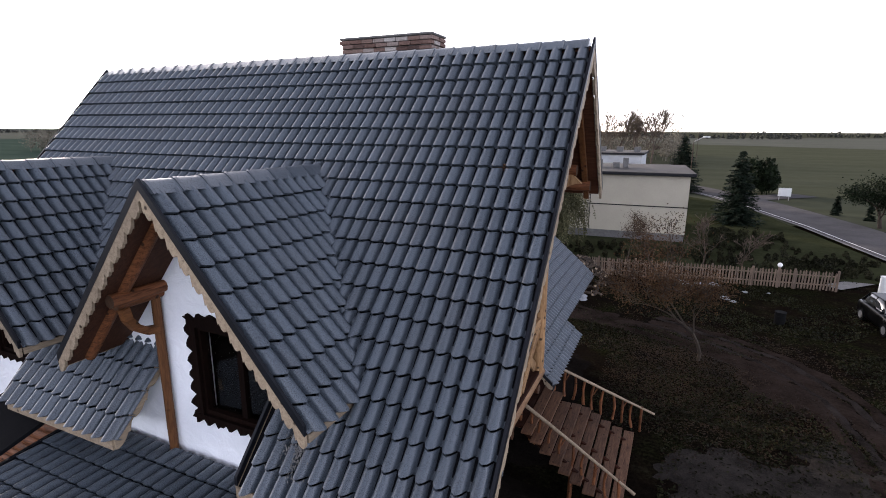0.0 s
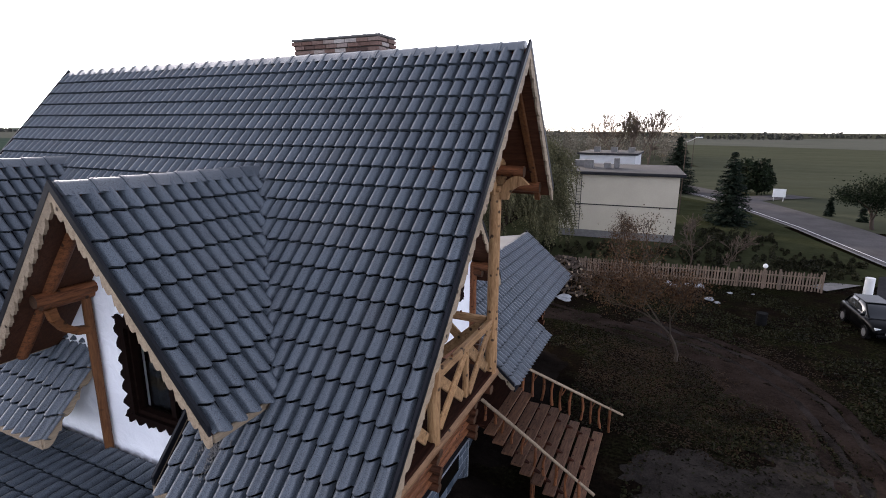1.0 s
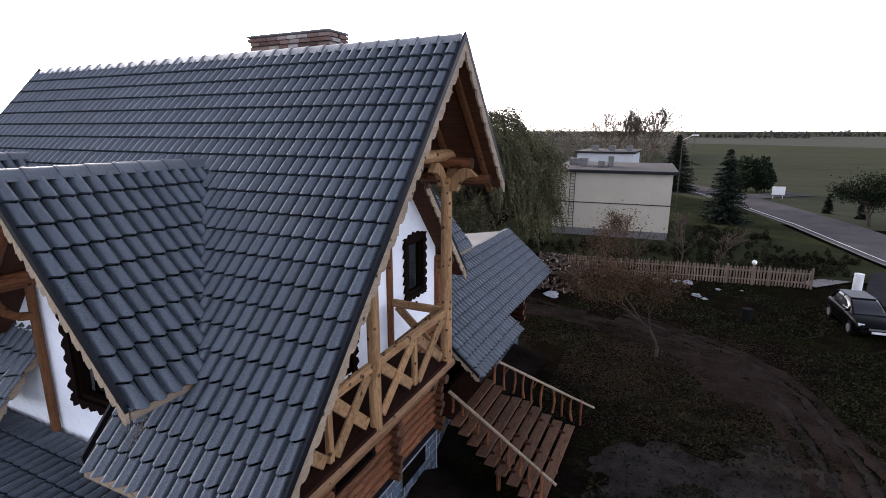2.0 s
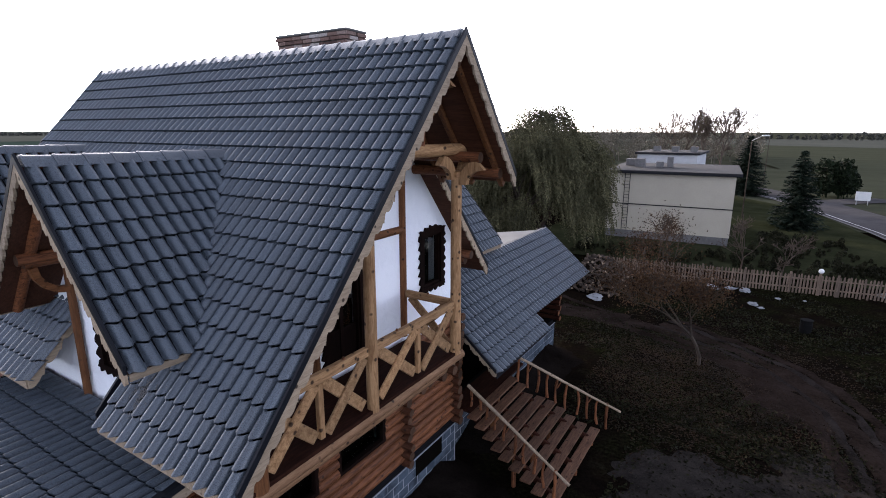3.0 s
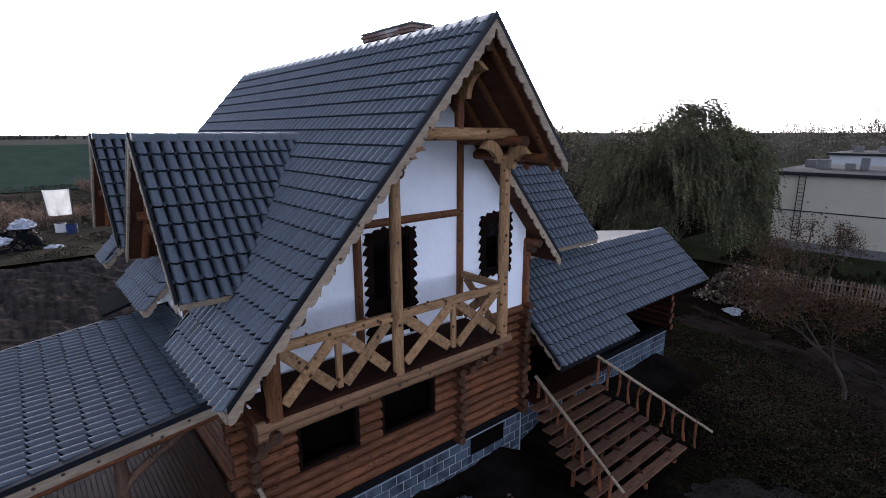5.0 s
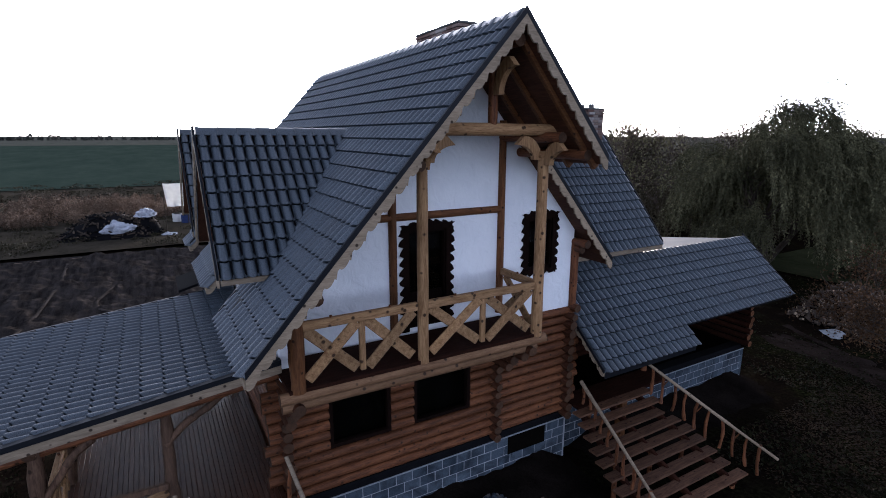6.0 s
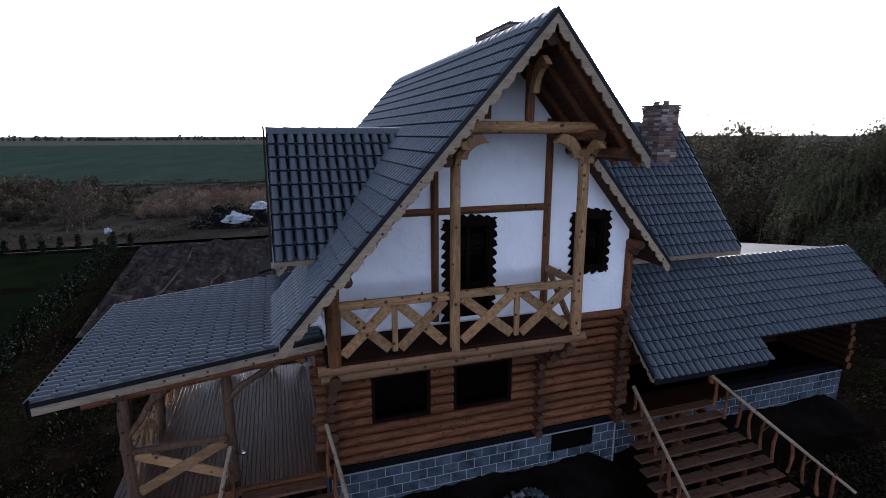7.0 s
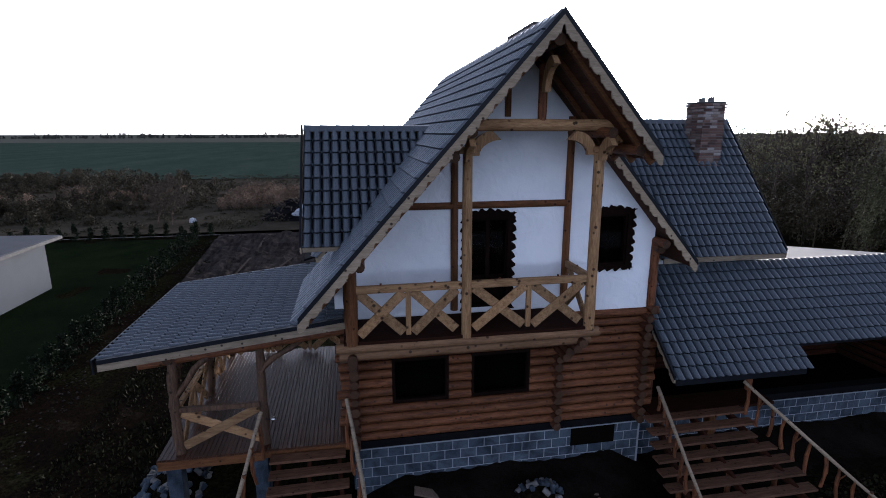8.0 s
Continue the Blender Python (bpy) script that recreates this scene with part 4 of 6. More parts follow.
for x, y in ((-3.15, 0.75), (-5.6, 0.75), (-8.0, 0.75), (-3.15, 2.5)):
    part("pier", box(bmesh.new(), x - 0.15, x + 0.15, y - 0.15, y + 0.15, -0.1, DZ0 - 0.24, 0.01), M_BLOCK, deck)
part("edge_board", box(bmesh.new(), -2.95, -2.90, 0.48, 2.6, DZ0 - 0.26, DZ0 - 0.05, 0.006), M_TIMBER["y"], deck)
for x, y in ((-3.12, 0.90), (-3.18, 2.60), (-5.6, 0.90), (-8.0, 0.90)):
    log("porch_post", (x, y, DZ0), (x - 0.02, y + 0.04, porch_z(y) - 0.20), 0.105, porch_roof, "z", 0.095, mats=[M_WEATHER, M_END], wob=0.16, bend=0.04, rings=10)
log("plate_log", (PX0, 0.90, porch_z(0.90) - 0.20), (PX1 - 0.05, 0.90, porch_z(0.90) - 0.20), 0.09, porch_roof, "x")
for x in (-3.15, -5.6, -8.0):
    log("cross_beam", (x, 0.3, porch_z(0.3) - 0.28), (x, 4.5, porch_z(4.5) - 0.28), 0.085, porch_roof, "y")


def arch_brace(p, q, rise, parent):
    """A bowed natural brace between p and q."""
    p, q = Vector(p), Vector(q)
    mid = (p + q) / 2 + Vector((0, 0, rise))
    for a, b in ((p, mid), (mid, q)):
        log("brace", a, b, 0.06, parent, "y", mats=[M_WEATHER, M_END], wob=0.14, bend=0.04)


arch_brace((-3.12, 0.92, 3.25), (-3.12, 1.65, porch_z(1.5) - 0.32), 0.08, porch_roof)
arch_brace((-3.12, 0.90, 3.1), (-3.95, 0.88, porch_z(0.74) - 0.25), 0.08, porch_roof)
arch_brace((-3.18, 2.60, 3.6), (-3.18, 3.5, porch_z(3.5) - 0.32), 0.05, porch_roof)
for x in (-5.6, -8.0):
    arch_brace((x, 0.8, 3.2), (x, 1.7, porch_z(1.7) - 0.3), 0.06, porch_roof)
    arch_brace((x, 1.0, 3.55), (x, 2.6, 3.95), 0.12, porch_roof)
    arch_brace((x, 2.6, 3.95), (x, 4.4, 3.6), 0.12, porch_roof)
    log("hanging_post", (x, 2.6, 3.5), (x, 2.6, porch_z(2.6) - 0.2), 0.07, porch_roof, "z")
rail_front = part("porch_railing", beam(bmesh.new(), (-3.14, 0.94, 2.92), (-3.14, 2.56, 2.90), 0.10, 0.11), M_WEATHER, deck, "rough crossed porch railing")
part("brace", beam(bmesh.new(), (-3.13, 0.98, 2.08), (-3.13, 2.52, 2.82), 0.19, 0.05, (1, 0, 0)), M_PALE["y"], rail_front)
part("brace", beam(bmesh.new(), (-3.17, 0.98, 2.82), (-3.17, 2.52, 2.08), 0.19, 0.05, (1, 0, 0)), M_PALE["y"], rail_front)
crossed((-3.3, 0.88, 0), (-5.5, 0.88, 0), DZ0 + 0.03, 2.95, 2, deck, 0.11)
crossed((-5.7, 0.88, 0), (-7.9, 0.88, 0), DZ0 + 0.03, 2.95, 2, deck, 0.11)
crossed((-8.0, 1.0, 0), (-8.0, 4.3, 0), DZ0 + 0.03, 2.95, 3, deck, 0.11)
globe = thing("globe_lamp", (-3.02, 2.81, 2.58), "small round metal lamp on the porch post", "lamp")
bm = bmesh.new()
bmesh.ops.create_uvsphere(bm, u_segments=14, v_segments=10, radius=0.055, matrix=Matrix.Translation((-3.02, 2.83, 2.58)))
for f in bm.faces:
    f.smooth = True
part("globe", bm, plain("brushed_steel", (0.55, 0.55, 0.55), 0.25, 0.1, 5, 1.0), globe)
part("arm", beam(bmesh.new(), (-3.05, 2.66, 2.58), (-3.03, 2.79, 2.58), 0.025, 0.025), M_TRIM, globe)


# ---- stairs ----
def stairs(name, label, treads, rails, at, deep=0.285):
    """Open timber stairs: treads (x of the front edge, y0, y1, z), rails (start, end, how many balusters)."""
    st = thing(name, at, label, "stairs")
    for x, y0, y1, z in treads:
        c, h = (y0 + y1) / 2, (y1 - y0) / 2
        m = pose(x, c, z, random.uniform(-0.5, 0.5), random.uniform(-1, 1), random.uniform(-0.5, 0.5))
        bm = bmesh.new()
        box(bm, -deep, 0.0, -h + random.uniform(-0.05, 0.05), h + random.uniform(-0.05, 0.05), -0.06, 0.0, 0.012, m)
        part("tread", bm, M_TREAD, st)
    a, b = treads[0], treads[-1]
    for w in (0.12, 0.5, 0.88):
        p = Vector((a[0] - 0.25, a[1] + (a[2] - a[1]) * w, a[3] - 0.17))
        q = Vector((b[0] - 0.05, b[1] + (b[2] - b[1]) * w, b[3] - 0.19))
        part("stringer", beam(bmesh.new(), p, q, 0.09, 0.18), M_GLOOM, st)
        log("stair_prop", (q.x - 0.06, q.y, -0.15), (q.x - 0.06, q.y, q.z), 0.06, st, "z")
        h = (p + q) / 2
        log("stair_prop", (h.x, h.y, -0.15), (h.x, h.y, h.z), 0.06, st, "z")
    for p, q, n, low in rails:
        p, q = Vector(p), Vector(q)
        log("handrail", p, q, 0.044, st, "x", 0.037, [M_BARGE, M_END], 0.12, 0.05, 8, 10)
        for i in range(n):
            t = (i + 0.4) / n * 0.93
            h = p + (q - p) * t
            foot = Vector((h.x + random.uniform(-0.04, 0.04), h.y + random.uniform(-0.04, 0.04), h.z - low))
            log("baluster", foot, h + Vector((0, 0, 0.06 if i == n - 1 else 0.0)), 0.043, st, "z", 0.034, [M_LOG["z"], M_END], 0.22, 0.05, 8, 6)
            if i % 3 == 1:
                k = foot + (h - foot) * 0.6
                log("fork", k, k + Vector((0.11, 0.05, 0.22)), 0.018, st, "z", 0.012, [M_LOG["z"], M_END], 0.15, 0.0, 6, 2)
    return st


TX = (-2.75, -2.50, -2.24, -1.97, -1.72, -1.44, -1.13, -0.81, -0.48)
YL = (11.48, 11.42, 11.35, 11.30, 11.27, 11.24, 11.22, 11.20, 11.18)
YR = (14.15, 14.20, 14.12, 14.42, 14.62, 14.76, 14.78, 14.86, 15.08)
entrance_stairs = stairs("entrance_stairs", "wide open pine stairs with crooked branch railings", [(x, a, b, 1.75 - 0.18 * i) for i, (x, a, b) in enumerate(zip(TX, YL, YR))],
       (((-2.85, 14.02, 2.52), (0.02, 15.32, 0.90), 10, 0.80), ((-3.30, 12.0, 2.32), (-0.22, 11.42, 0.86), 10, 0.72)), (-1.7, 13.1, 0))
part("landing", box(bmesh.new(), NX + 0.12, -3.05, 11.75, 15.2, 1.66, 1.74, 0.01), M_GLOOM, entrance_stairs)
part("landing_post", box(bmesh.new(), -3.3, -3.1, 13.4, 13.6, -0.1, 1.66), M_TIMBER["z"], entrance_stairs)
stairs("porch_stairs", "open pine porch stairs with crooked branch railings", [(-2.62 + 0.27 * i, 2.72 - 0.02 * i, 4.36 + 0.03 * i, 1.80 - 0.18 * i) for i in range(9)],
       (((-2.74, 4.38, 3.05), (-0.75, 4.80, 0.98), 5, 0.90), ((-2.85, 2.62, 2.86), (-0.75, 2.14, 1.12), 5, 0.85)), (-1.9, 3.5, 0))

# ---- earth heaped against the walls ----
def bank(name, y0, y1, x0, x1, top, label):
    """An uneven slope of earth from height top at x0 down to the yard at x1."""
    r = random.Random(name)
    nx, ny = 12, max(8, int((y1 - y0) / 0.25))
    vs, fs = [], []
    for i in range(nx + 1):
        for j in range(ny + 1):
            s = i / nx
            x, y = x0 + (x1 - x0) * s, y0 + (y1 - y0) * j / ny
            edge = min(1.0, j / 5, (ny - j) / 5)
            z = top * edge * (1 - s) ** 1.5 + (r.uniform(-0.05, 0.05) + 0.05 * math.sin(2.3 * y + 3 * x)) * edge * (1 - s ** 3) - 0.09 * s - 0.1 * (1 - edge)
            vs.append((x, y, z))
    for i in range(nx):
        for j in range(ny):
            a = i * (ny + 1) + j
            fs.append((a, a + ny + 1, a + ny + 2, a + 1))
    return tagged(from_lists(name, vs, fs, [M_BANKSOIL], None, True), label, "ground", "", "structure")


M_BANKSOIL = land("damp_dark_soil", (0.0015, 0.0013, 0.0012), (0.016, 0.0125, 0.0105), 1.1, (1, 1, 1), 1.0)
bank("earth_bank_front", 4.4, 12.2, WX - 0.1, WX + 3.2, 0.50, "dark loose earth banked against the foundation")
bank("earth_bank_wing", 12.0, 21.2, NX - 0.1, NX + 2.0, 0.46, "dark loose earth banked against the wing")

# ---- plants ----
M_BARK = wood("grey_brown_bark", (0.030, 0.022, 0.017), (0.075, 0.058, 0.045), "z", 0.9, False)


M_TWIG = wood("pale_twig_bark", (0.050, 0.036, 0.027), (0.12, 0.092, 0.072), "z", 0.9, False)


def leafy(name, c0, c1, c2, rough=0.7, clump=0.7):
    """Leaves that differ singly and by the bough."""
    m, n, l, b = shader(name, rough, 0, 0.05)
    big = noise_node(n, l, coords(n, l), clump, 3, 0.6)
    col = mixed(n, l, 0.5, ramp(n, l, chance(n, l), [(0.0, c0), (0.5, c1), (1.0, c2)]), c1)
    l.new(mixed(n, l, 0.8, col, ramp(n, l, big, [(0.32, (0.30, 0.30, 0.28)), (0.66, (1.55, 1.5, 1.4))]), "MULTIPLY"), b.inputs["Base Color"])
    return m


M_WILLOW = leafy("willow_leaf", (0.028, 0.029, 0.016), (0.076, 0.074, 0.042), (0.17, 0.16, 0.092), 0.7, 0.45)
M_SPRUCE = leafy("spruce_needle", (0.006, 0.011, 0.008), (0.012, 0.020, 0.014), (0.024, 0.034, 0.024))
M_RUSSET = leafy("russet_leaf", (0.026, 0.015, 0.009), (0.056, 0.031, 0.017), (0.11, 0.062, 0.032))
M_DIMLEAF = leafy("dim_olive_leaf", (0.015, 0.013, 0.008), (0.044, 0.037, 0.024), (0.10, 0.084, 0.054), 0.7, 0.22)
M_REED = leafy("dry_reed", (0.085, 0.056, 0.040), (0.16, 0.112, 0.082), (0.26, 0.19, 0.145), 0.7, 0.25)
M_PALELEAF = leafy("pale_autumn_leaf", (0.05, 0.046, 0.026), (0.11, 0.10, 0.058), (0.19, 0.17, 0.10))
M_GRASS = leafy("grass_blade", (0.005, 0.006, 0.003), (0.013, 0.0138, 0.0062), (0.030, 0.028, 0.014))
M_RANK = leafy("rank_grass_leaf", (0.016, 0.016, 0.009), (0.036, 0.033, 0.021), (0.075, 0.064, 0.044), 0.7, 0.10)
M_VERGELEAF = leafy("dark_verge_leaf", (0.007, 0.008, 0.004), (0.018, 0.019, 0.010), (0.05, 0.045, 0.026), 0.7, 0.4)
M_THUJA = leafy("thuja_leaf", (0.005, 0.009, 0.005), (0.010, 0.016, 0.008), (0.018, 0.026, 0.014))


def tubes(segs, sides=5):
    vs, fs = [], []
    for p, q, r0, r1 in segs:
        f = frame_of(p, q).to_3x3()
        b = len(vs)
        for c, r in ((p, r0), (q, r1)):
            for k in range(sides):
                a = 6.2832 * k / sides
                vs.append(tuple(Vector(c) + f @ Vector((0, r * math.cos(a), r * math.sin(a)))))
        fs += [(b + k, b + (k + 1) % sides, b + sides + (k + 1) % sides, b + sides + k) for k in range(sides)]
    return vs, fs


def grow(p, way, n, r, level, rng, out, tips, wild=0.55, forks=3, lift=0.15):
    """Grow a limb in short bends, then fork."""
    steps = 3 if level else 4
    for i in range(steps):
        way = (way + Vector((rng.gauss(0, 0.16), rng.gauss(0, 0.16), rng.gauss(0, 0.10) + lift * 0.3))).normalized()
        q = p + way * (n / steps)
        r1 = r * (0.86 if level else 0.92)
        out.append((p, q, r, r1))
        if level < forks and i > 0 and rng.random() < 0.55:
            side = (way + Vector((rng.gauss(0, wild), rng.gauss(0, wild), rng.gauss(0.1, wild * 0.5)))).normalized()
            grow(q, side, n * rng.uniform(0.5, 0.75), r1 * 0.6, level + 1, rng, out, tips, wild, forks, lift)
        p, r = q, r1
    if level < forks:
        for _ in range(3 if level == 0 else 2):
            side = (way + Vector((rng.gauss(0, wild), rng.gauss(0, wild), rng.gauss(0.15, wild * 0.5)))).normalized()
            grow(p, side, n * rng.uniform(0.6, 0.85), r * 0.68, level + 1, rng, out, tips, wild, forks, lift)
    else:
        tips.append(p)


def leaf_cloud(points, count, spread, size, rng, hang_down=0.0):
    """Small two-sided leaves round points."""
    vs, fs = [], []
    for _ in range(count):
        c = Vector(rng.choice(points)) + Vector((rng.gauss(0, spread), rng.gauss(0, spread), rng.gauss(0, spread * 0.8) - abs(rng.gauss(0, hang_down))))
        a = Vector((rng.gauss(0, 1), rng.gauss(0, 1), rng.gauss(0, 1))).normalized() * size * rng.uniform(0.6, 1.3)
        b = a.cross(Vector((rng.gauss(0, 1), rng.gauss(0, 1), rng.gauss(0, 1)))).normalized() * size * 0.55
        k = len(vs)
        vs += [tuple(c - a), tuple(c + b), tuple(c + a), tuple(c - b)]
        fs.append((k, k + 1, k + 2, k + 3))
    return vs, fs


def tree(name, at, height, seed, label, leaf=None, leaves=0, size=0.06, spread=0.3, thick=0.02, forks=3, trunk=0.35, wild=0.55, group="", bark=None, least=0.004):
    rng = random.Random(seed)
    t = thing(name, at, label, "tree", group)
    out, tips = [], []
    grow(Vector(at), Vector((rng.gauss(0, 0.05), rng.gauss(0, 0.05), 1)), height * trunk, height * thick, 0, rng, out, tips, wild, forks)
    out = [(p, q, max(a, least), max(b, least)) for p, q, a, b in out]
    big = [s for s in out if s[2] > height * thick * 0.25]
    small = [s for s in out if s[2] <= height * thick * 0.25]
    v, f = tubes(big, 7)
    from_lists("trunk", v, f, [bark or M_BARK], t, True)
    v, f = tubes(small, 4)
    from_lists("crown", v, f, [bark or M_BARK], t, False)
    if leaves:
        v, f = leaf_cloud(tips + [s[1] for s in small], leaves, spread, size, rng)
        from_lists("foliage", v, f, [leaf], t, False, "", "stuff")
    return t


def willow(at, height, width, seed):
    """A weeping willow: limbs under a dome, from which long leafy strands hang."""
    rng = random.Random(seed)
    t = thing("willow_tree", at, "large weeping willow with grey-green hanging leaves", "tree")
    out, tips = [], []
    for k in range(5):
        grow(Vector(at) + Vector((rng.gauss(0, 0.2), rng.gauss(0, 0.2), 0)), Vector((rng.gauss(0, 0.35), rng.gauss(0, 0.35), 1)).normalized(), height * 0.30, 0.22, 0, rng, out, tips, 0.6, 2)
    v, f = tubes(out, 6)
    from_lists("trunk", v, f, [M_BARK], t, True)
    vs, fs = [], []
    mid = Vector(at)
    # boughs over a lumpy dome; from each a bundle of leafy strands sweeps out and down
    lumps = [(0, 0, 0.68, 0.24)]
    for k in range(15):
        a, rr = k * 2.4 + rng.uniform(-0.4, 0.4), math.sqrt((k + 1) / 15) * 0.40
        lumps.append((rr * math.cos(a), rr * math.sin(a), rng.uniform(0.55, 0.84) - rr * 0.55, rng.uniform(0.12, 0.20)))
    for k in range(14):
        a = k * 0.449 + rng.uniform(-0.15, 0.15)
        lumps.append((0.40 * math.cos(a), 0.40 * math.sin(a), rng.uniform(0.22, 0.46), rng.uniform(0.11, 0.16)))
    for _ in range(520):
        lx, ly, lz, lr = rng.choice(lumps)
        a, rr = rng.uniform(0, 6.2832), math.sqrt(rng.random()) * lr * width
        rise = math.sqrt(max(0.0, 1 - (rr / (lr * width)) ** 2)) * lr * height * 0.9
        root = mid + Vector((lx * width + rr * math.cos(a), ly * width + rr * math.sin(a), lz * height + rise))
        sweep = (Vector((lx + 0.12, ly, 0)) * 1.3 + Vector((rng.gauss(0.12, 0.18), rng.gauss(-0.06, 0.18), 0)))
        for _s in range(rng.randint(9, 15)):
            p = root + Vector((rng.gauss(0, 0.26), rng.gauss(0, 0.26), rng.gauss(0, 0.22)))
            way = (sweep + Vector((rng.gauss(0, 0.10), rng.gauss(0, 0.10), rng.uniform(-0.2, 0.25)))).normalized()
            for i in range(int(rng.uniform(6, 17))):
                way = (way + Vector((0, 0, -0.22))).normalized()
                p = p + way * 0.17
                if p.z < 0.4:
                    break
                for _k in range(3):
                    d = (way * 0.9 + Vector((rng.gauss(0, 0.45), rng.gauss(0, 0.45), rng.gauss(0, 0.35)))).normalized() * rng.uniform(0.12, 0.22)
                    w = d.cross(Vector((rng.gauss(0, 1), rng.gauss(0, 1), 0.3))).normalized() * 0.030
                    k = len(vs)
                    vs += [tuple(p), tuple(p + d * 0.5 + w), tuple(p + d), tuple(p + d * 0.5 - w)]
                    fs.append((k, k + 1, k + 2, k + 3))
    from_lists("foliage", vs, fs, [M_WILLOW], t, False, "", "stuff")
    return t


def spruce(at, height, width, seed, label):
    rng = random.Random(seed)
    t = thing("spruce_tree", at, label, "tree")
    base = Vector(at)
    v, f = tubes([(base, base + Vector((0, 0, height * 0.97)), height * 0.02, 0.01)], 7)
    from_lists("trunk", v, f, [M_BARK], t, True)
    vs, fs = [], []
    for j in range(int(height * 80)):
        h = 0.04 + 0.94 * rng.random() ** 1.25
        rr = (width / 2 * (1 - h) ** 0.8 + 0.10) * rng.choice((0.55, 0.8, 0.95, 1.0, 1.12))
        a = rng.uniform(0, 6.2832)
        w = Vector((math.cos(a), math.sin(a), 0))
        side = Vector((-w.y, w.x, 0))
        m = 6 + int(rr * 3)
        for i in range(m):
            s = (i + rng.random()) / m
            c = base + Vector((0, 0, h * height)) + w * rr * s + Vector((0, 0, -0.40 * rr * s + 0.24 * rr * s * s))
            for g in (-1, 1):
                d = (w * 0.8 + side * g * rng.uniform(0.2, 0.9) + Vector((0, 0, rng.uniform(-0.6, 0.2)))).normalized() * (0.16 + 0.20 * rr * (1 - s * 0.6)) * rng.uniform(0.6, 1.2)
                q = d.cross(Vector((rng.gauss(0, 0.5), rng.gauss(0, 0.5), 1))).normalized() * 0.085
                b = len(vs)
                vs += [tuple(c - q), tuple(c + q), tuple(c + d)]
                fs.append((b, b + 1, b + 2))
    from_lists("foliage", vs, fs, [M_SPRUCE], t, False, "", "stuff")
    return t


def scrub(name, spots, mat, count, height, label, seed, blade=0.05, lean=0.25):
    """Uncountable stems and leaves over patches (x0, x1, y0, y1) of the land."""
    rng = random.Random(seed)
    vs, fs = [], []
    area = [abs((s[1] - s[0]) * (s[3] - s[2])) for s in spots]
    for s, ar in zip(spots, area):
        for _ in range(int(count * ar / sum(area))):
            x, y = rng.uniform(s[0], s[1]), rng.uniform(s[2], s[3])
            g = noise.fractal(Vector((x * 0.12, y * 0.12, seed)), 1.0, 2.0, 3)
            if g < -0.25:
                continue
            h = height * max(0.15, 0.75 + g * 0.9) * rng.uniform(0.45, 1.1)
            d = Vector((rng.gauss(0, lean), rng.gauss(0, lean), 1)) * h
            a = rng.uniform(0, 3.14)
            w = Vector((math.cos(a), math.sin(a), 0)) * blade * rng.uniform(0.6, 1.6)
            p = Vector((x, y, s[4] if len(s) > 4 else -0.05))
            k = len(vs)
            vs += [tuple(p - w), tuple(p + w), tuple(p + d * 0.6 + w * 1.4), tuple(p + d)]
            fs.append((k, k + 1, k + 2, k + 3))
    ob = from_lists(name, vs, fs, [mat])
    return tagged(ob, label, "plants", "", "stuff")


def woods(name, spots, mat, count, height, label, seed, size, leaves=60, broad=1.0):
    """Uncountable crowns of far trees: leaves on uneven lumps over thin stems."""
    rng = random.Random(seed)
    vs, fs = [], []
    area = [abs((s[1] - s[0]) * (s[3] - s[2])) for s in spots]
    for s, ar in zip(spots, area):
        for _ in range(int(count * ar / sum(area))):
            x, y = rng.uniform(s[0], s[1]), rng.uniform(s[2], s[3])
            g = noise.fractal(Vector((x * 3 / height * 0.05, y * 3 / height * 0.05, seed)), 1.0, 2.0, 3)
            h = height * max(0.25, 0.8 + g * 0.7) * rng.uniform(0.6, 1.1)
            w = h * rng.uniform(0.22, 0.38) * broad
            k = len(vs)
            vs += [(x - w * 0.06, y, -0.3), (x + w * 0.06, y, -0.3), (x + rng.gauss(0, w * 0.2), y, h * 0.9)]
            fs.append((k, k + 1, k + 2))
            for _l in range(leaves):
                u = rng.random()
                rr = w * math.sqrt(max(0.05, 1 - (2 * u - 1) ** 2)) * rng.uniform(0.5, 1.1)
                a = rng.uniform(0, 6.2832)
                c = Vector((x + rr * math.cos(a), y + rr * math.sin(a), h * (0.15 + 0.85 * u) * rng.uniform(0.9, 1.08)))
                d = Vector((rng.gauss(0, 1), rng.gauss(0, 1), rng.gauss(0.4, 1))).normalized() * size * rng.uniform(0.5, 1.5)
                e = d.cross(Vector((rng.gauss(0, 1), rng.gauss(0, 1), rng.gauss(0, 1)))).normalized() * size * rng.uniform(0.15, 0.6)
                k = len(vs)
                vs += [tuple(c - d), tuple(c + e), tuple(c + d), tuple(c - e)]
                fs.append((k, k + 1, k + 2, k + 3))
    return tagged(from_lists(name, vs, fs, [mat]), label, "plants", "", "stuff")


# ---- the yard to the north-east ----
tree("fruit_tree", (1.46, 22.1, -0.05), 5.6, 5, "young leafless fruit tree with a few russet leaves", M_RUSSET, 9500, 0.042, 0.30, 0.013, 5, 0.36, 0.50, "", M_BARK, 0.011)
tree("bare_shrub", (-2.7, 36.9, -0.05), 4.4, 11, "bare branching shrub with russet seed heads", M_RUSSET, 3000, 0.036, 0.20, 0.010, 4, 0.30, 0.7, "", M_TWIG, 0.014)
tree("bare_shrub", (2.1, 38.6, -0.05), 4.6, 23, "pale leafless shrub behind the fence", None, 0, 0.05, 0.2, 0.012, 4, 0.30, 0.75, "", M_TWIG, 0.015)
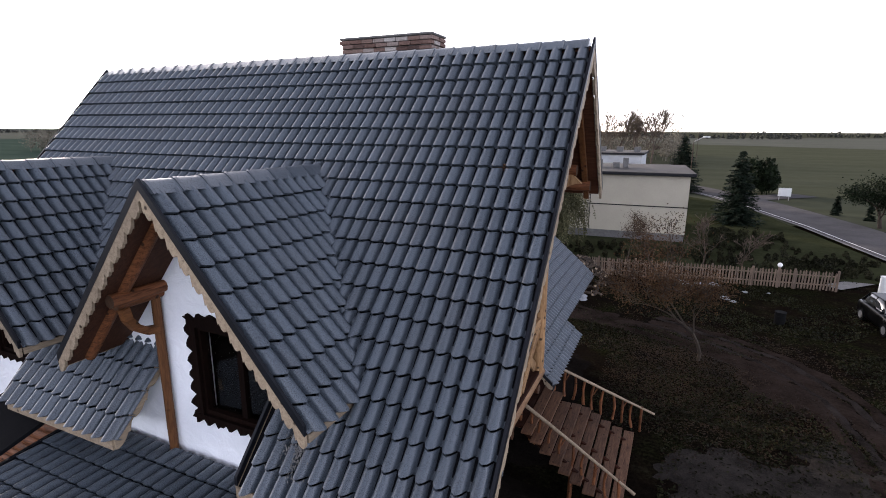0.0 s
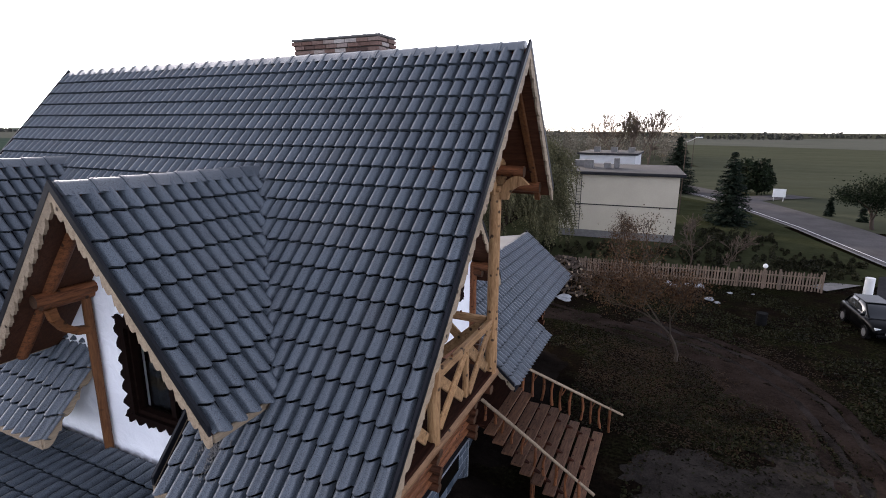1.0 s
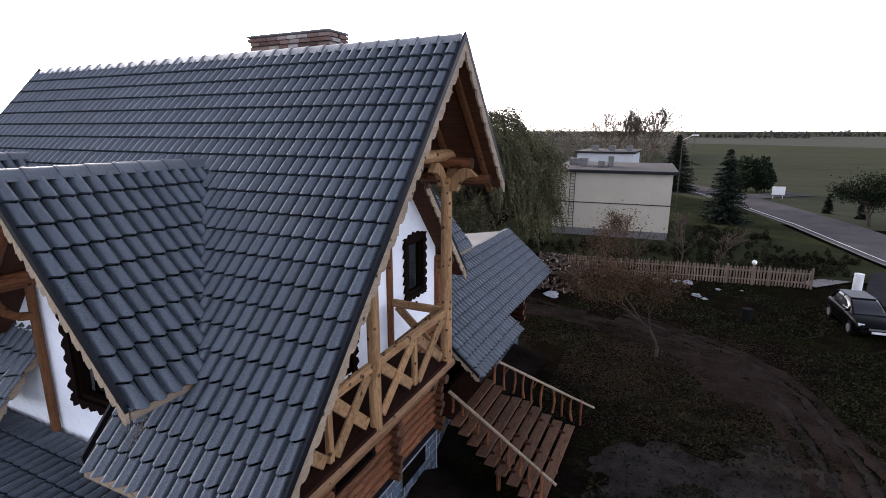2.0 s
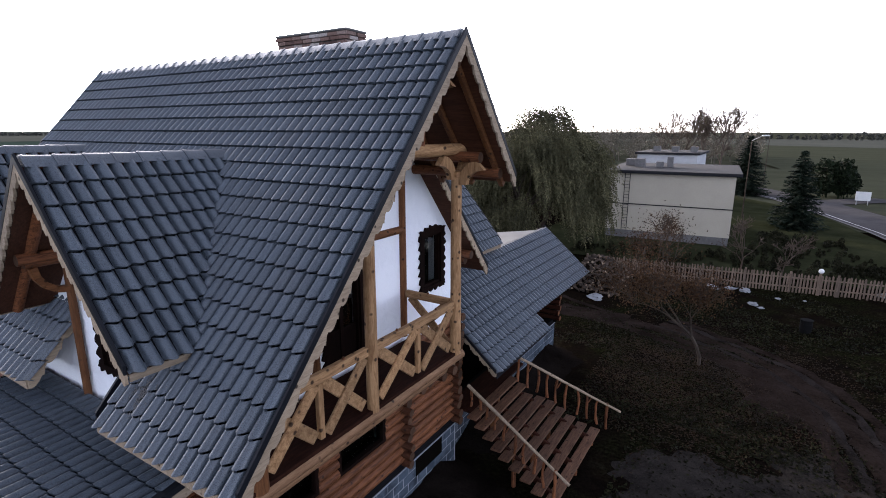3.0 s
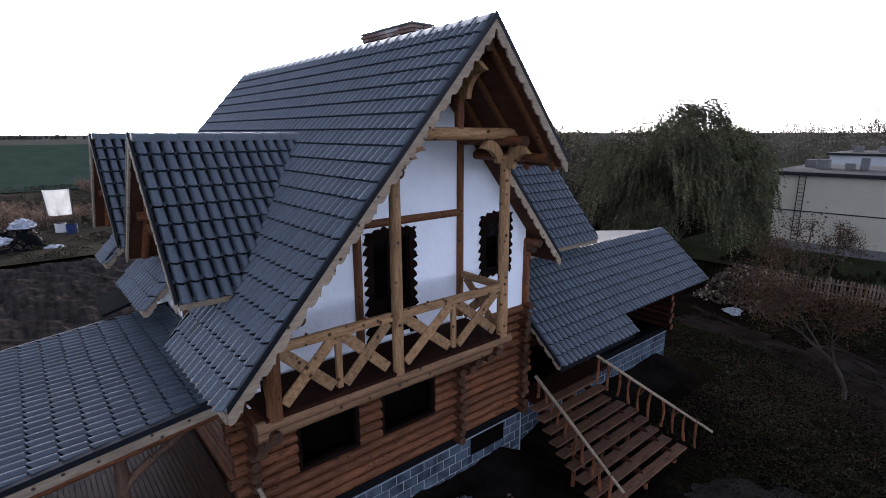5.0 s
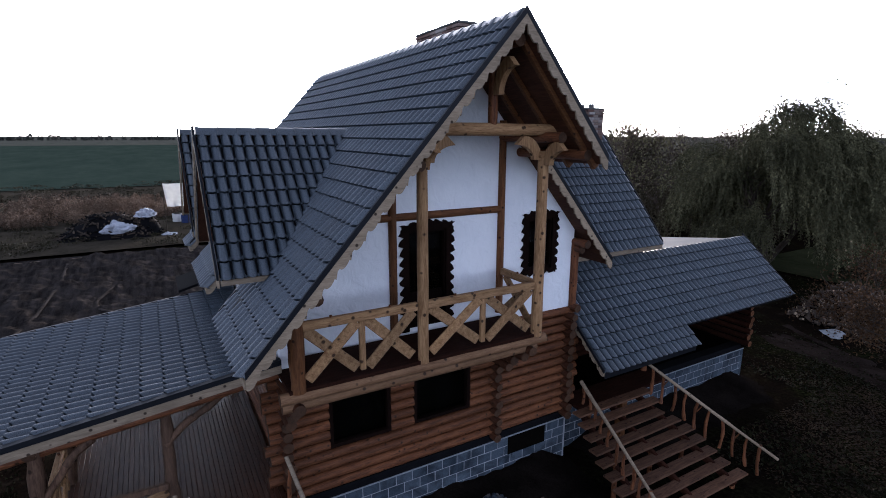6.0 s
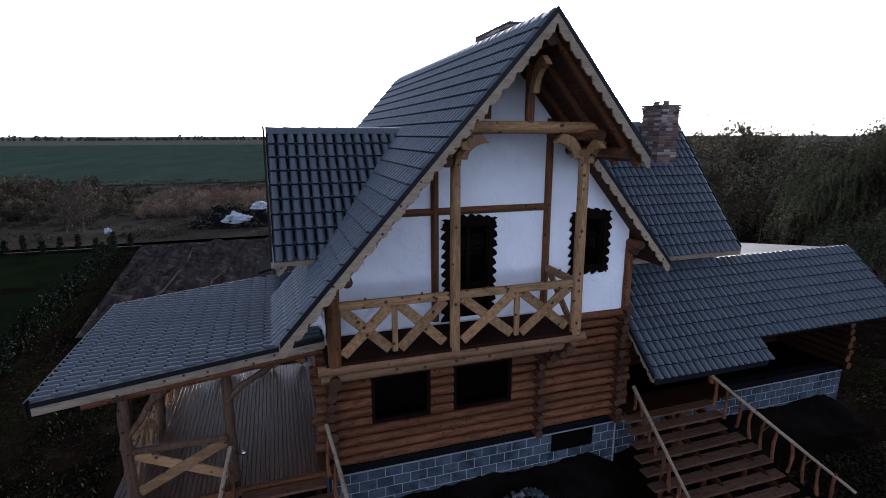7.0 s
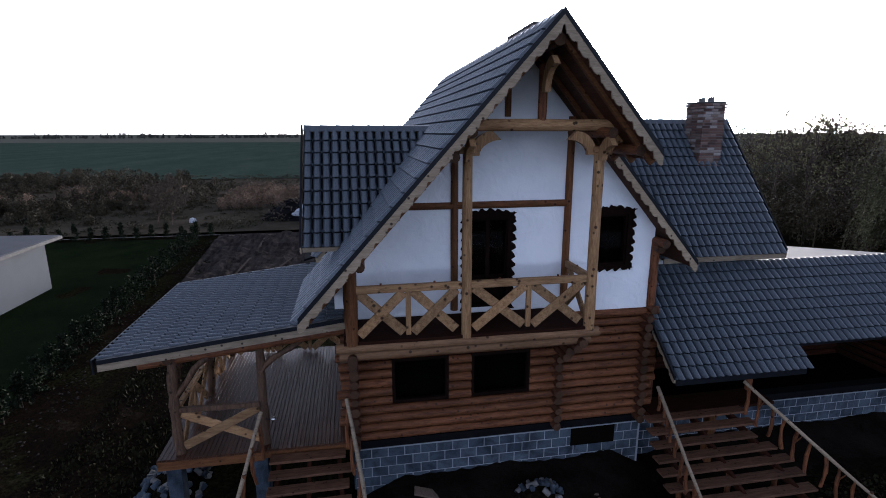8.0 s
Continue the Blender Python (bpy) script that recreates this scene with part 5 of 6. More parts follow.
tree("bare_shrub", (4.4, 38.2, -0.05), 3.6, 29, "pale leafless shrub behind the fence", None, 0, 0.05, 0.2, 0.012, 4, 0.30, 0.75, "", M_TWIG, 0.015)
willow((-11.4, 35.5, -0.05), 11.6, 9.6, 3)
spruce((5.6, 58.5, -0.2), 7.6, 4.9, 1, "dark green spruce beside the road")
spruce((0.5, 86.0, -0.3), 8.8, 6.6, 2, "dark spruce behind the flat-roofed block")


def carpet(name, mat, count, cx, cy, sx, sy, size, label, seed, flat=0.25, mask=-9.0):
    """Small leaves or blades lying about on the ground, thickest round (cx, cy)."""
    rng = random.Random(seed)
    vs, fs = [], []
    while len(fs) < count:
        x, y = rng.gauss(cx, sx), rng.gauss(cy, sy)
        if x < -2.0 and y < 21.5 or noise.noise(Vector((x * 0.3, y * 0.3, seed))) < mask:
            continue
        if -4 < x < 0.3 and 11 < y < 15.6:
            continue
        c = Vector((x, y, 0.10 * noise.fractal(Vector((x, y, 0)) * 0.35, 0.8, 2.0, 4) + 0.02))
        a = Vector((rng.gauss(0, 1), rng.gauss(0, 1), rng.gauss(0, flat))).normalized() * size * rng.uniform(0.6, 1.4)
        b = a.cross(Vector((rng.gauss(0, flat), rng.gauss(0, flat), 1))).normalized() * size * 0.6
        k = len(vs)
        vs += [tuple(c - a), tuple(c + b), tuple(c + a), tuple(c - b)]
        fs.append((k, k + 1, k + 2, k + 3))
    return tagged(from_lists(name, vs, fs, [mat]), label, "ground cover", "", "stuff")


M_LITTER = leafy("leaf_litter", (0.009, 0.0055, 0.0035), (0.018, 0.0108, 0.006), (0.038, 0.023, 0.013))
carpet("fallen_leaves", M_LITTER, 22000, 1.6, 20.6, 2.9, 3.2, 0.040, "russet leaves fallen under the fruit tree", 4)
carpet("grass_tufts", M_GRASS, 17000, 6.0, 24.0, 7.5, 8.0, 0.07, "short patchy grass of the yard", 9, 1.0, -0.02)


carpet("grass_tufts", M_GRASS, 9000, 2.8, 14.2, 2.6, 2.4, 0.06, "short trodden grass beside the stairs", 10, 1.0, -0.1)

# muddy wheel tracks and pale puddled ruts
def track(name, pts, w, mat, label, z=0.03):
    vs, fs = [], []
    for i, (x, y) in enumerate(pts):
        a, b = pts[max(0, i - 1)], pts[min(len(pts) - 1, i + 1)]
        d = Vector((b[0] - a[0], b[1] - a[1], 0)).normalized()
        s = Vector((-d.y, d.x, 0)) * w / 2
        for k in (-1, -0.5, 0.5, 1):
            q = Vector((x, y, 0)) + s * k * random.uniform(0.55, 1.35)
            vs.append((q.x, q.y, 0.10 * noise.fractal(Vector((q.x, q.y, 0)) * 0.35, 0.8, 2.0, 4) + z - (0.03 if abs(k) == 1 else 0.0)))
        if i:
            m = 4 * i
            fs += [(m - 4 + j, m - 3 + j, m + 1 + j, m + j) for j in range(3)]
    return tagged(from_lists(name, vs, fs, [mat], None, True), label, "track", "", "structure")


M_MUD = land("trodden_mud", (0.004, 0.003, 0.0025), (0.036, 0.026, 0.022), 0.8, (1, 1, 1), 1.0)


def bow(p, q, k, n=26):
    (ax, ay), (bx, by) = p, q
    nx, ny = -(by - ay), bx - ax
    return [(ax + (bx - ax) * t + nx * k * math.sin(3.1416 * t) + 0.12 * math.sin(9 * t), ay + (by - ay) * t + ny * k * math.sin(3.1416 * t)) for t in (i / n for i in range(n + 1))]


M_DUST = land("dry_trodden_soil", (0.006, 0.0055, 0.005), (0.050, 0.043, 0.038), 1.3, (1, 1, 1), 1.0)
M_RUT = land("churned_rut", (0.003, 0.0026, 0.0024), (0.040, 0.033, 0.030), 1.1, (1, 1, 1), 1.0)


def patch(name, cx, cy, rx, ry, mat, label, seed):
    """A ragged patch of bare soil lying on the yard."""
    r = random.Random(seed)
    vs, fs, n, m = [], [], 48, 10
    for i in range(n):
        a = 6.2832 * i / n
        w = 1 + 0.45 * noise.fractal(Vector((1.7 * math.cos(a), 1.7 * math.sin(a), seed)), 0.7, 2.0, 4)
        for j in range(m + 1):
            s = j / m
            x, y = cx + rx * w * s * math.cos(a), cy + ry * w * s * math.sin(a)
            vs.append((x, y, 0.10 * noise.fractal(Vector((x, y, 0)) * 0.35, 0.8, 2.0, 4) + 0.028 - 0.05 * s ** 6 + r.uniform(-0.006, 0.006)))
    for i in range(n):
        for j in range(m):
            a, b = i * (m + 1) + j, ((i + 1) % n) * (m + 1) + j
            fs.append((a, a + 1, b + 1, b))
    return tagged(from_lists(name, vs, fs, [mat], None, True), label, "ground", "", "structure")


patch("bare_soil_patch", 2.6, 13.6, 2.6, 2.2, M_DUST, "pale dry trodden soil beside the stairs", 1)
patch("bare_soil_patch", 5.0, 15.4, 1.5, 2.0, M_DUST, "pale dry trodden soil at the wheel ruts", 2)
patch("muddy_patch", 4.3, 21.6, 1.9, 2.2, M_MUD, "dark churned mud in the yard", 3)
patch("muddy_patch", -3.4, 25.6, 2.6, 0.9, M_MUD, "dark churned mud in the yard", 4)
LANE = [(-0.6, 26.0), (1.0, 25.2), (2.6, 24.3), (4.0, 23.2), (5.1, 21.8), (5.8, 20.1), (6.2, 18.2), (6.45, 16.2), (6.5, 14.0), (6.4, 11.5)]
for k, off in enumerate((-0.85, -0.35, 0.15, 0.6, 1.0)):
    line_pts = []
    for (ax, ay), (bx, by) in zip(LANE, LANE[1:]):
        d = math.hypot(bx - ax, by - ay)
        for i in range(6):
            t = i / 6
            line_pts.append((ax + (bx - ax) * t + off * (by - ay) / -d + random.uniform(-0.05, 0.05), ay + (by - ay) * t + off * (bx - ax) / d + random.uniform(-0.05, 0.05)))
    track("wheel_rut", line_pts, (0.55, 0.30, 0.6, 0.28, 0.4)[k], (M_MUD, M_RUT, M_MUD, M_RUT, M_MUD)[k], "churned wheel rut across the muddy yard", 0.035 + 0.006 * k)
for off in (0.0, 1.5):
    track("wheel_rut", bow((-6.0 + off * 0.2, 27.5 - off), (9.0 + off, 15.0 - off * 0.2), 0.10), 0.42, M_MUD, "wet muddy wheel rut across the yard")
    track("wheel_rut", bow((-5.5, 26.3 - off * 0.7), (4.0, 24.0 - off), 0.04), 0.5, M_MUD, "wet muddy wheel rut across the yard")

# picket fence
M_FENCE = wood("weathered_fence_wood", (0.085, 0.062, 0.046), (0.215, 0.160, 0.122), "z", 0.85, False)
fence = thing("picket_fence", (1.5, 34.9, 0), "weathered wooden picket fence along the yard", "fence")
fa, fb = Vector((-6.4, 33.4, 0)), Vector((9.15, 36.0, 0))
fd = (fb - fa).normalized()
fn = (fb - fa).length
rail_z = (0.32, 0.86)
for z in rail_z:
    part("fence_rail", beam(bmesh.new(), fa + Vector((0, 0, z)), fb + Vector((0, 0, z)), 0.04, 0.08), M_FENCE, fence)
yaw = math.degrees(math.atan2(fd.y, fd.x))
bm = bmesh.new()
prism(bm, [(-0.045, -0.035, 0.0), (0.045, -0.035, 0.0), (0.045, -0.035, 1.06), (0.0, -0.035, 1.13), (-0.045, -0.035, 1.06)], (0, 0.022, 0))
PICKET = finish(bm, "picket", M_FENCE)
s = 0.1
while s < fn - 0.05:
    wide = s < 3.2
    pk = new("picket", PICKET)
    pk.parent, pk.matrix_parent_inverse = fence, Matrix.Translation(-fence.location)
    c = fa + fd * s
    pk.matrix_basis = pose(c.x, c.y, random.uniform(-0.03, 0.04), random.uniform(-2, 2), random.uniform(-2.5, 2.5), yaw)
    s += 0.115 if wide else 0.165
for k in range(8):
    c = fa + fd * (fn * k / 7)
    part("fence_post", box(bmesh.new(), c.x - 0.055, c.x + 0.055, c.y - 0.02, c.y + 0.09, -0.1, 1.2, 0.01), M_FENCE, fence)
gl = fa + fd * (fn - 3.1)
lamp = thing("gate_lamp", (gl.x, gl.y + 0.03, 1.2), "white globe lamp on a fence post", "lamp")
bm = bmesh.new()
bmesh.ops.create_uvsphere(bm, u_segments=12, v_segments=8, radius=0.14, matrix=Matrix.Translation((gl.x, gl.y + 0.03, 1.36)))
part("globe", bm, plain("opal_glass", (0.75, 0.75, 0.72), 0.3, 0.05), lamp)
part("lamp_post", box(bmesh.new(), gl.x - 0.06, gl.x + 0.06, gl.y - 0.02, gl.y + 0.10, -0.1, 1.24, 0.01), M_FENCE, lamp)

# flat-roofed block of flats
M_CREAM = plain("cream_render", (0.40, 0.36, 0.285), 0.9, 0.10, 0.5, 0, 0.2, 12, 0.2)
M_ROOFDARK = plain("dark_roof_edge", (0.017, 0.017, 0.019), 0.95, 0.2)
M_WHITE = plain("white_paint", (0.62, 0.62, 0.60), 0.8, 0.1)
block = thing("apartment_block", (-3.8, 51, 0), "cream two-storey flat-roofed block with a wall ladder", "house")
part("wall", box(bmesh.new(), -8.55, 0.95, 46.2, 57.0, 0.75, 5.55), M_CREAM, block)
part("plinth", box(bmesh.new(), -8.50, 0.90, 46.25, 56.9, -0.3, 0.75), M_CEMENT, block, "grey plinth")
part("band", box(bmesh.new(), -8.58, 0.98, 46.165, 46.2, 2.95, 3.03), M_ROOFDARK, block, "dark joint between the storeys")
part("roof", box(bmesh.new(), -8.95, 1.35, 45.8, 57.4, 5.55, 5.80, 0.03), M_ROOFDARK, block, "dark flat roof with an overhang")
for x in (-7.15, -6.75):
    part("ladder_rail", box(bmesh.new(), x - 0.025, x + 0.025, 46.0, 46.05, 0.8, 5.6), M_TRIM, block)
for k in range(17):
    part("rung", box(bmesh.new(), -7.15, -6.75, 46.01, 46.04, 0.95 + k * 0.28, 0.98 + k * 0.28), M_TRIM, block)
for x, y, w, h in ((-6.6, 50, 0.8, 0.75), (-5.0, 50.5, 0.6, 0.5), (-4.2, 51, 0.5, 0.9), (-7.6, 52, 1.0, 0.6)):
    part("roof_vent", box(bmesh.new(), x - w / 2, x + w / 2, y, y + w, 5.80, 5.80 + h, 0.02), M_CEMENT, block)
turn = Matrix.Translation((0.95, 46.2, 0)) @ Matrix.Rotation(radians(4), 4, "Z") @ Matrix.Translation((-0.95, -46.2, 0))
block.location, block.rotation_euler = turn @ block.location, (0, 0, radians(4))
far_block = thing("apartment_block", (-5, 70, 0), "white flat-roofed block behind the first", "house")
part("wall", box(bmesh.new(), -11.3, -4.4, 70, 80, -0.3, 6.1), plain("pale_grey_facade", (0.38, 0.39, 0.40), 0.9, 0.15, 1), far_block)
part("roof", box(bmesh.new(), -11.6, -4.1, 69.7, 80.3, 6.1, 6.35), M_ROOFDARK, far_block)
for x in (-9.6, -7.4, -5.2):
    part("roof_vent", box(bmesh.new(), x - 0.4, x + 0.4, 73, 73.8, 6.35, 7.0), M_CEMENT, far_block)

# road
ROADPTS = [(27, 5), (22, 28), (17.4, 46), (14.4, 60), (11.4, 70), (7.2, 82), (1.5, 93), (-8, 106), (-25, 122), (-60, 150)]


def ribbon(name, pts, off, w, z, mat, label, category):
    vs, fs = [], []
    pts = [tuple(Vector(a).lerp(Vector(b), k / 6)) for a, b in zip(pts, pts[1:]) for k in range(6)] + [pts[-1]]
    for i, p in enumerate(pts):
        a, b = pts[max(0, i - 2)], pts[min(len(pts) - 1, i + 2)]
        d = Vector((b[0] - a[0], b[1] - a[1])).normalized()
        s = Vector((-d.y, d.x))
        for e in (off - w / 2, off + w / 2):
            vs.append((p[0] + s.x * e, p[1] + s.y * e, z))
        if i:
            fs.append((2 * i - 2, 2 * i - 1, 2 * i + 1, 2 * i))
    return tagged(from_lists(name, vs, fs, [mat], None, True), label, category, "", "structure")


ribbon("road", ROADPTS, 0, 6.0, 0.16, M_ROAD, "grey asphalt country road", "road")
ribbon("road_line", ROADPTS, 2.55, 0.10, 0.175, M_WHITE, "white edge line of the road", "road marking")
ribbon("kerb", ROADPTS, 3.25, 0.25, 0.20, M_CEMENT, "pale concrete kerb", "kerb")
ribbon("side_road", [(8.5, 80), (12, 84), (17, 88.5)], 0, 4.0, 0.15, M_ROAD, "narrow side road", "road")
ribbon("driveway", [(9.0, 36.4), (12, 39.5), (14.5, 42.5)], 0, 1.1, 0.10, M_CEMENT, "pale gravel path to the road", "path")
M_WETROAD = land("dark_asphalt", (0.018, 0.018, 0.020), (0.040, 0.039, 0.041), 0.6)
sheet("parking", [(11.0, 33.5), (22, 32), (17, 44), (13.2, 41)], 0.13, M_WETROAD, "dark asphalt yard entrance")
sheet("north_meadow", [(-60, 59.5), (46, 59.5), (60, 130), (-60, 170)], 0.06, M_FIELD_N, "dull meadow along the road")
sheet("field_north", [(20, 62), (1500, 30), (1500, 1500), (-40, 420)], 0.05, M_FIELD_N, "wide green field of winter crop")
sheet("field_north_far", [(200, 260), (1500, 260), (1200, 1500), (-200, 500)], 0.12, M_HAZEFIELD, "pale distant field")

# street lamps
M_STEEL = plain("galvanised_steel", (0.30, 0.30, 0.30), 0.5, 0.15, 3, 0.6)


def street_lamp(x, y, h):
    t = thing("street_lamp", (x, y, 0), "grey street lamp with a curved arm", "street lamp", "street lamps")
    log("pole", (x, y, -0.3), (x, y, h), 0.065, t, "z", 0.04, [M_BARK, M_BARK], 0.0, 0.0, 8, 2)
    log("arm", (x, y, h), (x + 0.9, y - 0.4, h + 0.5), 0.04, t, "x", 0.04, [M_STEEL, M_STEEL], 0.0, 0.0, 6, 2)
    part("lantern", box(bmesh.new(), x + 0.8, x + 1.5, y - 0.65, y - 0.40, h + 0.45, h + 0.58, 0.03), M_WHITE, t)


street_lamp(1.2, 62.5, 8.0)
street_lamp(2.6, 101, 9.2)

M_VERGEGRASS = land("dull_verge_grass", (0.012, 0.015, 0.007), (0.040, 0.043, 0.023), 0.35, (1, 1, 1), 0.8)
# things along the road
tree("pollard_tree", (18.2, 61.6, -0.1), 5.6, 31, "small round-crowned tree beside the road", M_THUJA, 9000, 0.10, 0.45, 0.035, 3, 0.40, 0.75)
for k, (x, y, h) in enumerate(((16.4, 69.5, 2.4), (18.6, 66.5, 1.9))):
    spruce((x, y, -0.1), h, 0.9, 40 + k, "small columnar conifer by the road")
woods("roadside_bush", [(9.0, 13.5, 87, 91)], M_THUJA, 14, 4.6, "dark evergreen bushes beyond the road", 6, 0.28, 420)
woods("verge_scrub", [(1.5, 13.0, 38.5, 46), (3, 9, 46, 52), (-9, 1, 38, 42)], M_VERGELEAF, 260, 0.9, "dark low tangle behind the fence", 26, 0.09, 130)
sheet("grass_verge", [(-14, 37.0), (15.4, 38.5), (7.6, 72), (-14, 100)], 0.11, M_VERGEGRASS, "dull grass between fence and road")
sign = thing("road_sign", (13.2, 81.5, 0), "white rectangular sign on two posts", "sign")
part("panel", box(bmesh.new(), 12.5, 14.0, 81.45, 81.52, 0.6, 1.7, 0.02), M_WHITE, sign)
for x in (12.7, 13.8):
    part("post", box(bmesh.new(), x - 0.04, x + 0.04, 81.52, 81.6, -0.2, 1.7), M_STEEL, sign)
for k, (x, y, h) in enumerate(((-18.5, 128, 14), (-14.8, 134, 13.5), (-10, 130, 14), (-6.2, 127, 14.5))):
    tree("roadside_tree", (x, y, -0.3), h, 60 + k, "tall half-bare tree in the distance", M_PALELEAF, 700, 0.10, 0.6, 0.016, 5, 0.34, 0.42, "distant trees", M_TWIG, 0.045)

# car
M_CARBLACK = plain("black_car_paint", (0.0012, 0.0013, 0.0016), 0.3, 0.1, 1, 0.0, 0.0, 40, 0.08)
M_RIM = plain("grey_alloy", (0.10, 0.10, 0.10), 0.5, 0.2)
M_TYRE = plain("tyre_rubber", (0.006, 0.006, 0.006), 0.9, 0.2, spec=0.05)
M_CARGLASS = plain("tinted_car_glass", (0.010, 0.012, 0.014), 0.06, 0.1, 1, 0.0, 0.0, 40, 0.6)
M_LAMP = plain("clear_lamp_glass", (0.45, 0.46, 0.46), 0.15, 0.1, 1, 0.0, 0.0, 40, 0.6)
car = thing("parked_car", (9.95, 29.75, 0), "black hatchback parked on the grass", "car")
cm = pose(9.95, 29.75, 0.02, 0, 0, -83)  # x of the car runs to its front


def loft(rows, mat, name, label="", close=True):
    """A smooth shell through rings of (x, half width, bottom, shoulder height, top, half width of the top)."""
    bm = bmesh.new()
    prev = None
    for x, w, z0, zs, z1, wt in rows:
        side = [(w * 0.90, z0), (w, z0 + 0.10), (w, zs - 0.06), (w * 0.97, zs), (wt + (w - wt) * 0.45, zs + (z1 - zs) * 0.6), (wt, z1 - 0.02), (wt * 0.85, z1)]
        ring = [bm.verts.new(cm @ Vector((x, y, z))) for y, z in side] + [bm.verts.new(cm @ Vector((x, -y, z))) for y, z in reversed(side)]
        if prev:
            for k in range(len(ring)):
                bm.faces.new((prev[k], prev[(k + 1) % 14], ring[(k + 1) % 14], ring[k])).smooth = True
        elif close:
            bm.faces.new(ring)
        prev = ring
    if close:
        bm.faces.new(prev)
    bmesh.ops.recalc_face_normals(bm, faces=bm.faces)
    return part(name, bm, mat, car, label)


loft([(-1.86, 0.66, 0.34, 0.72, 0.80, 0.55), (-1.78, 0.78, 0.26, 0.82, 0.90, 0.66), (-1.3, 0.82, 0.22, 0.86, 0.93, 0.70), (0.0, 0.82, 0.20, 0.84, 0.90, 0.70), (0.85, 0.82, 0.20, 0.82, 0.90, 0.66),
      (1.35, 0.80, 0.22, 0.74, 0.82, 0.62), (1.72, 0.74, 0.24, 0.62, 0.70, 0.56), (1.86, 0.60, 0.28, 0.54, 0.60, 0.46)], M_CARBLACK, "body")
loft([(-1.72, 0.66, 0.84, 0.88, 0.94, 0.62), (-1.42, 0.70, 0.84, 0.95, 1.30, 0.54), (-1.05, 0.71, 0.84, 1.0, 1.385, 0.55), (-0.25, 0.71, 0.84, 1.0, 1.395, 0.56), (0.18, 0.71, 0.84, 0.98, 1.34, 0.53),
      (0.95, 0.68, 0.82, 0.86, 0.91, 0.58)], M_CARGLASS, "cabin", "dark tinted car windows")
part("car_roof", box(bmesh.new(), -1.30, 0.10, -0.52, 0.52, 1.385, 1.425, 0.02, cm), M_CARBLACK, car)
for s in (-1, 1):
    for x0, z0, x1, z1 in ((0.98, 0.90, 0.16, 1.39), (-0.45, 0.92, -0.50, 1.40), (-1.62, 0.93, -1.30, 1.36)):
        k = (0.69, 0.545)
        part("pillar", beam(bmesh.new(), cm @ Vector((x0, s * k[0], z0)), cm @ Vector((x1, s * k[1], z1)), 0.07, 0.05), M_CARBLACK, car)
    part("mirror", box(bmesh.new(), 0.62, 0.74, s * 0.82 - 0.09, s * 0.82 + 0.09, 0.92, 1.04, 0.03, cm), M_CARBLACK, car)
    part("headlight", box(bmesh.new(), 1.56, 1.76, s * 0.56 - 0.15, s * 0.56 + 0.15, 0.56, 0.69, 0.03, cm), M_LAMP, car, "clear headlight")
    part("tail_lamp", box(bmesh.new(), -1.85, -1.76, s * 0.60 - 0.10, s * 0.60 + 0.10, 0.62, 0.84, 0.02, cm), plain("red_lamp", (0.16, 0.01, 0.008), 0.2, 0.1), car, "red tail lamp")
    for x in (-1.15, 1.15):
        wheel = log("wheel", cm @ Vector((x, s * 0.66, 0.29)), cm @ Vector((x, s * 0.85, 0.29)), 0.30, car, "x", None, [M_TYRE, M_TYRE], 0.0, 0.0, 18, 1)
        log("rim", cm @ Vector((x, s * 0.84, 0.29)), cm @ Vector((x, s * 0.865, 0.29)), 0.19, wheel, "x", None, [M_RIM, M_RIM], 0.0, 0.0, 14, 1)
    part("door_seam", box(bmesh.new(), -0.48, -0.465, s * 0.822 - 0.004, s * 0.822 + 0.004, 0.32, 0.80, 0, cm), M_TYRE, car)
part("bumper", box(bmesh.new(), 1.74, 1.92, -0.66, 0.66, 0.30, 0.44, 0.04, cm), M_CARBLACK, car)
part("grille", box(bmesh.new(), 1.80, 1.89, -0.36, 0.36, 0.46, 0.55, 0.01, cm), M_RIM, car)
part("number_plate", box(bmesh.new(), 1.90, 1.935, -0.26, 0.26, 0.33, 0.43, 0.005, cm), M_WHITE, car)

# small yard things
barrel = thing("barrel", (5.2, 28.4, 0), "black plastic barrel on the grass", "barrel")
log("drum", (5.2, 28.4, -0.05), (5.2, 28.4, 0.62), 0.24, barrel, "z", None, [M_TYRE, M_TYRE], 0.0, 0.0, 16, 4)
for z in (0.2, 0.42, 0.60):
    log("hoop", (5.2, 28.4, z - 0.015), (5.2, 28.4, z + 0.015), 0.255, barrel, "z", None, [M_TYRE, M_TYRE], 0.0, 0.0, 16, 1)
post = thing("white_marker", (11.2, 35.6, 0), "white plastic pipe standing in the grass", "pipe")
log("pipe", (11.2, 35.6, -0.1), (11.2, 35.6, 1.25), 0.24, post, "z", None, [M_WHITE, M_WHITE], 0.0, 0.0, 12, 1)
rng = random.Random(8)
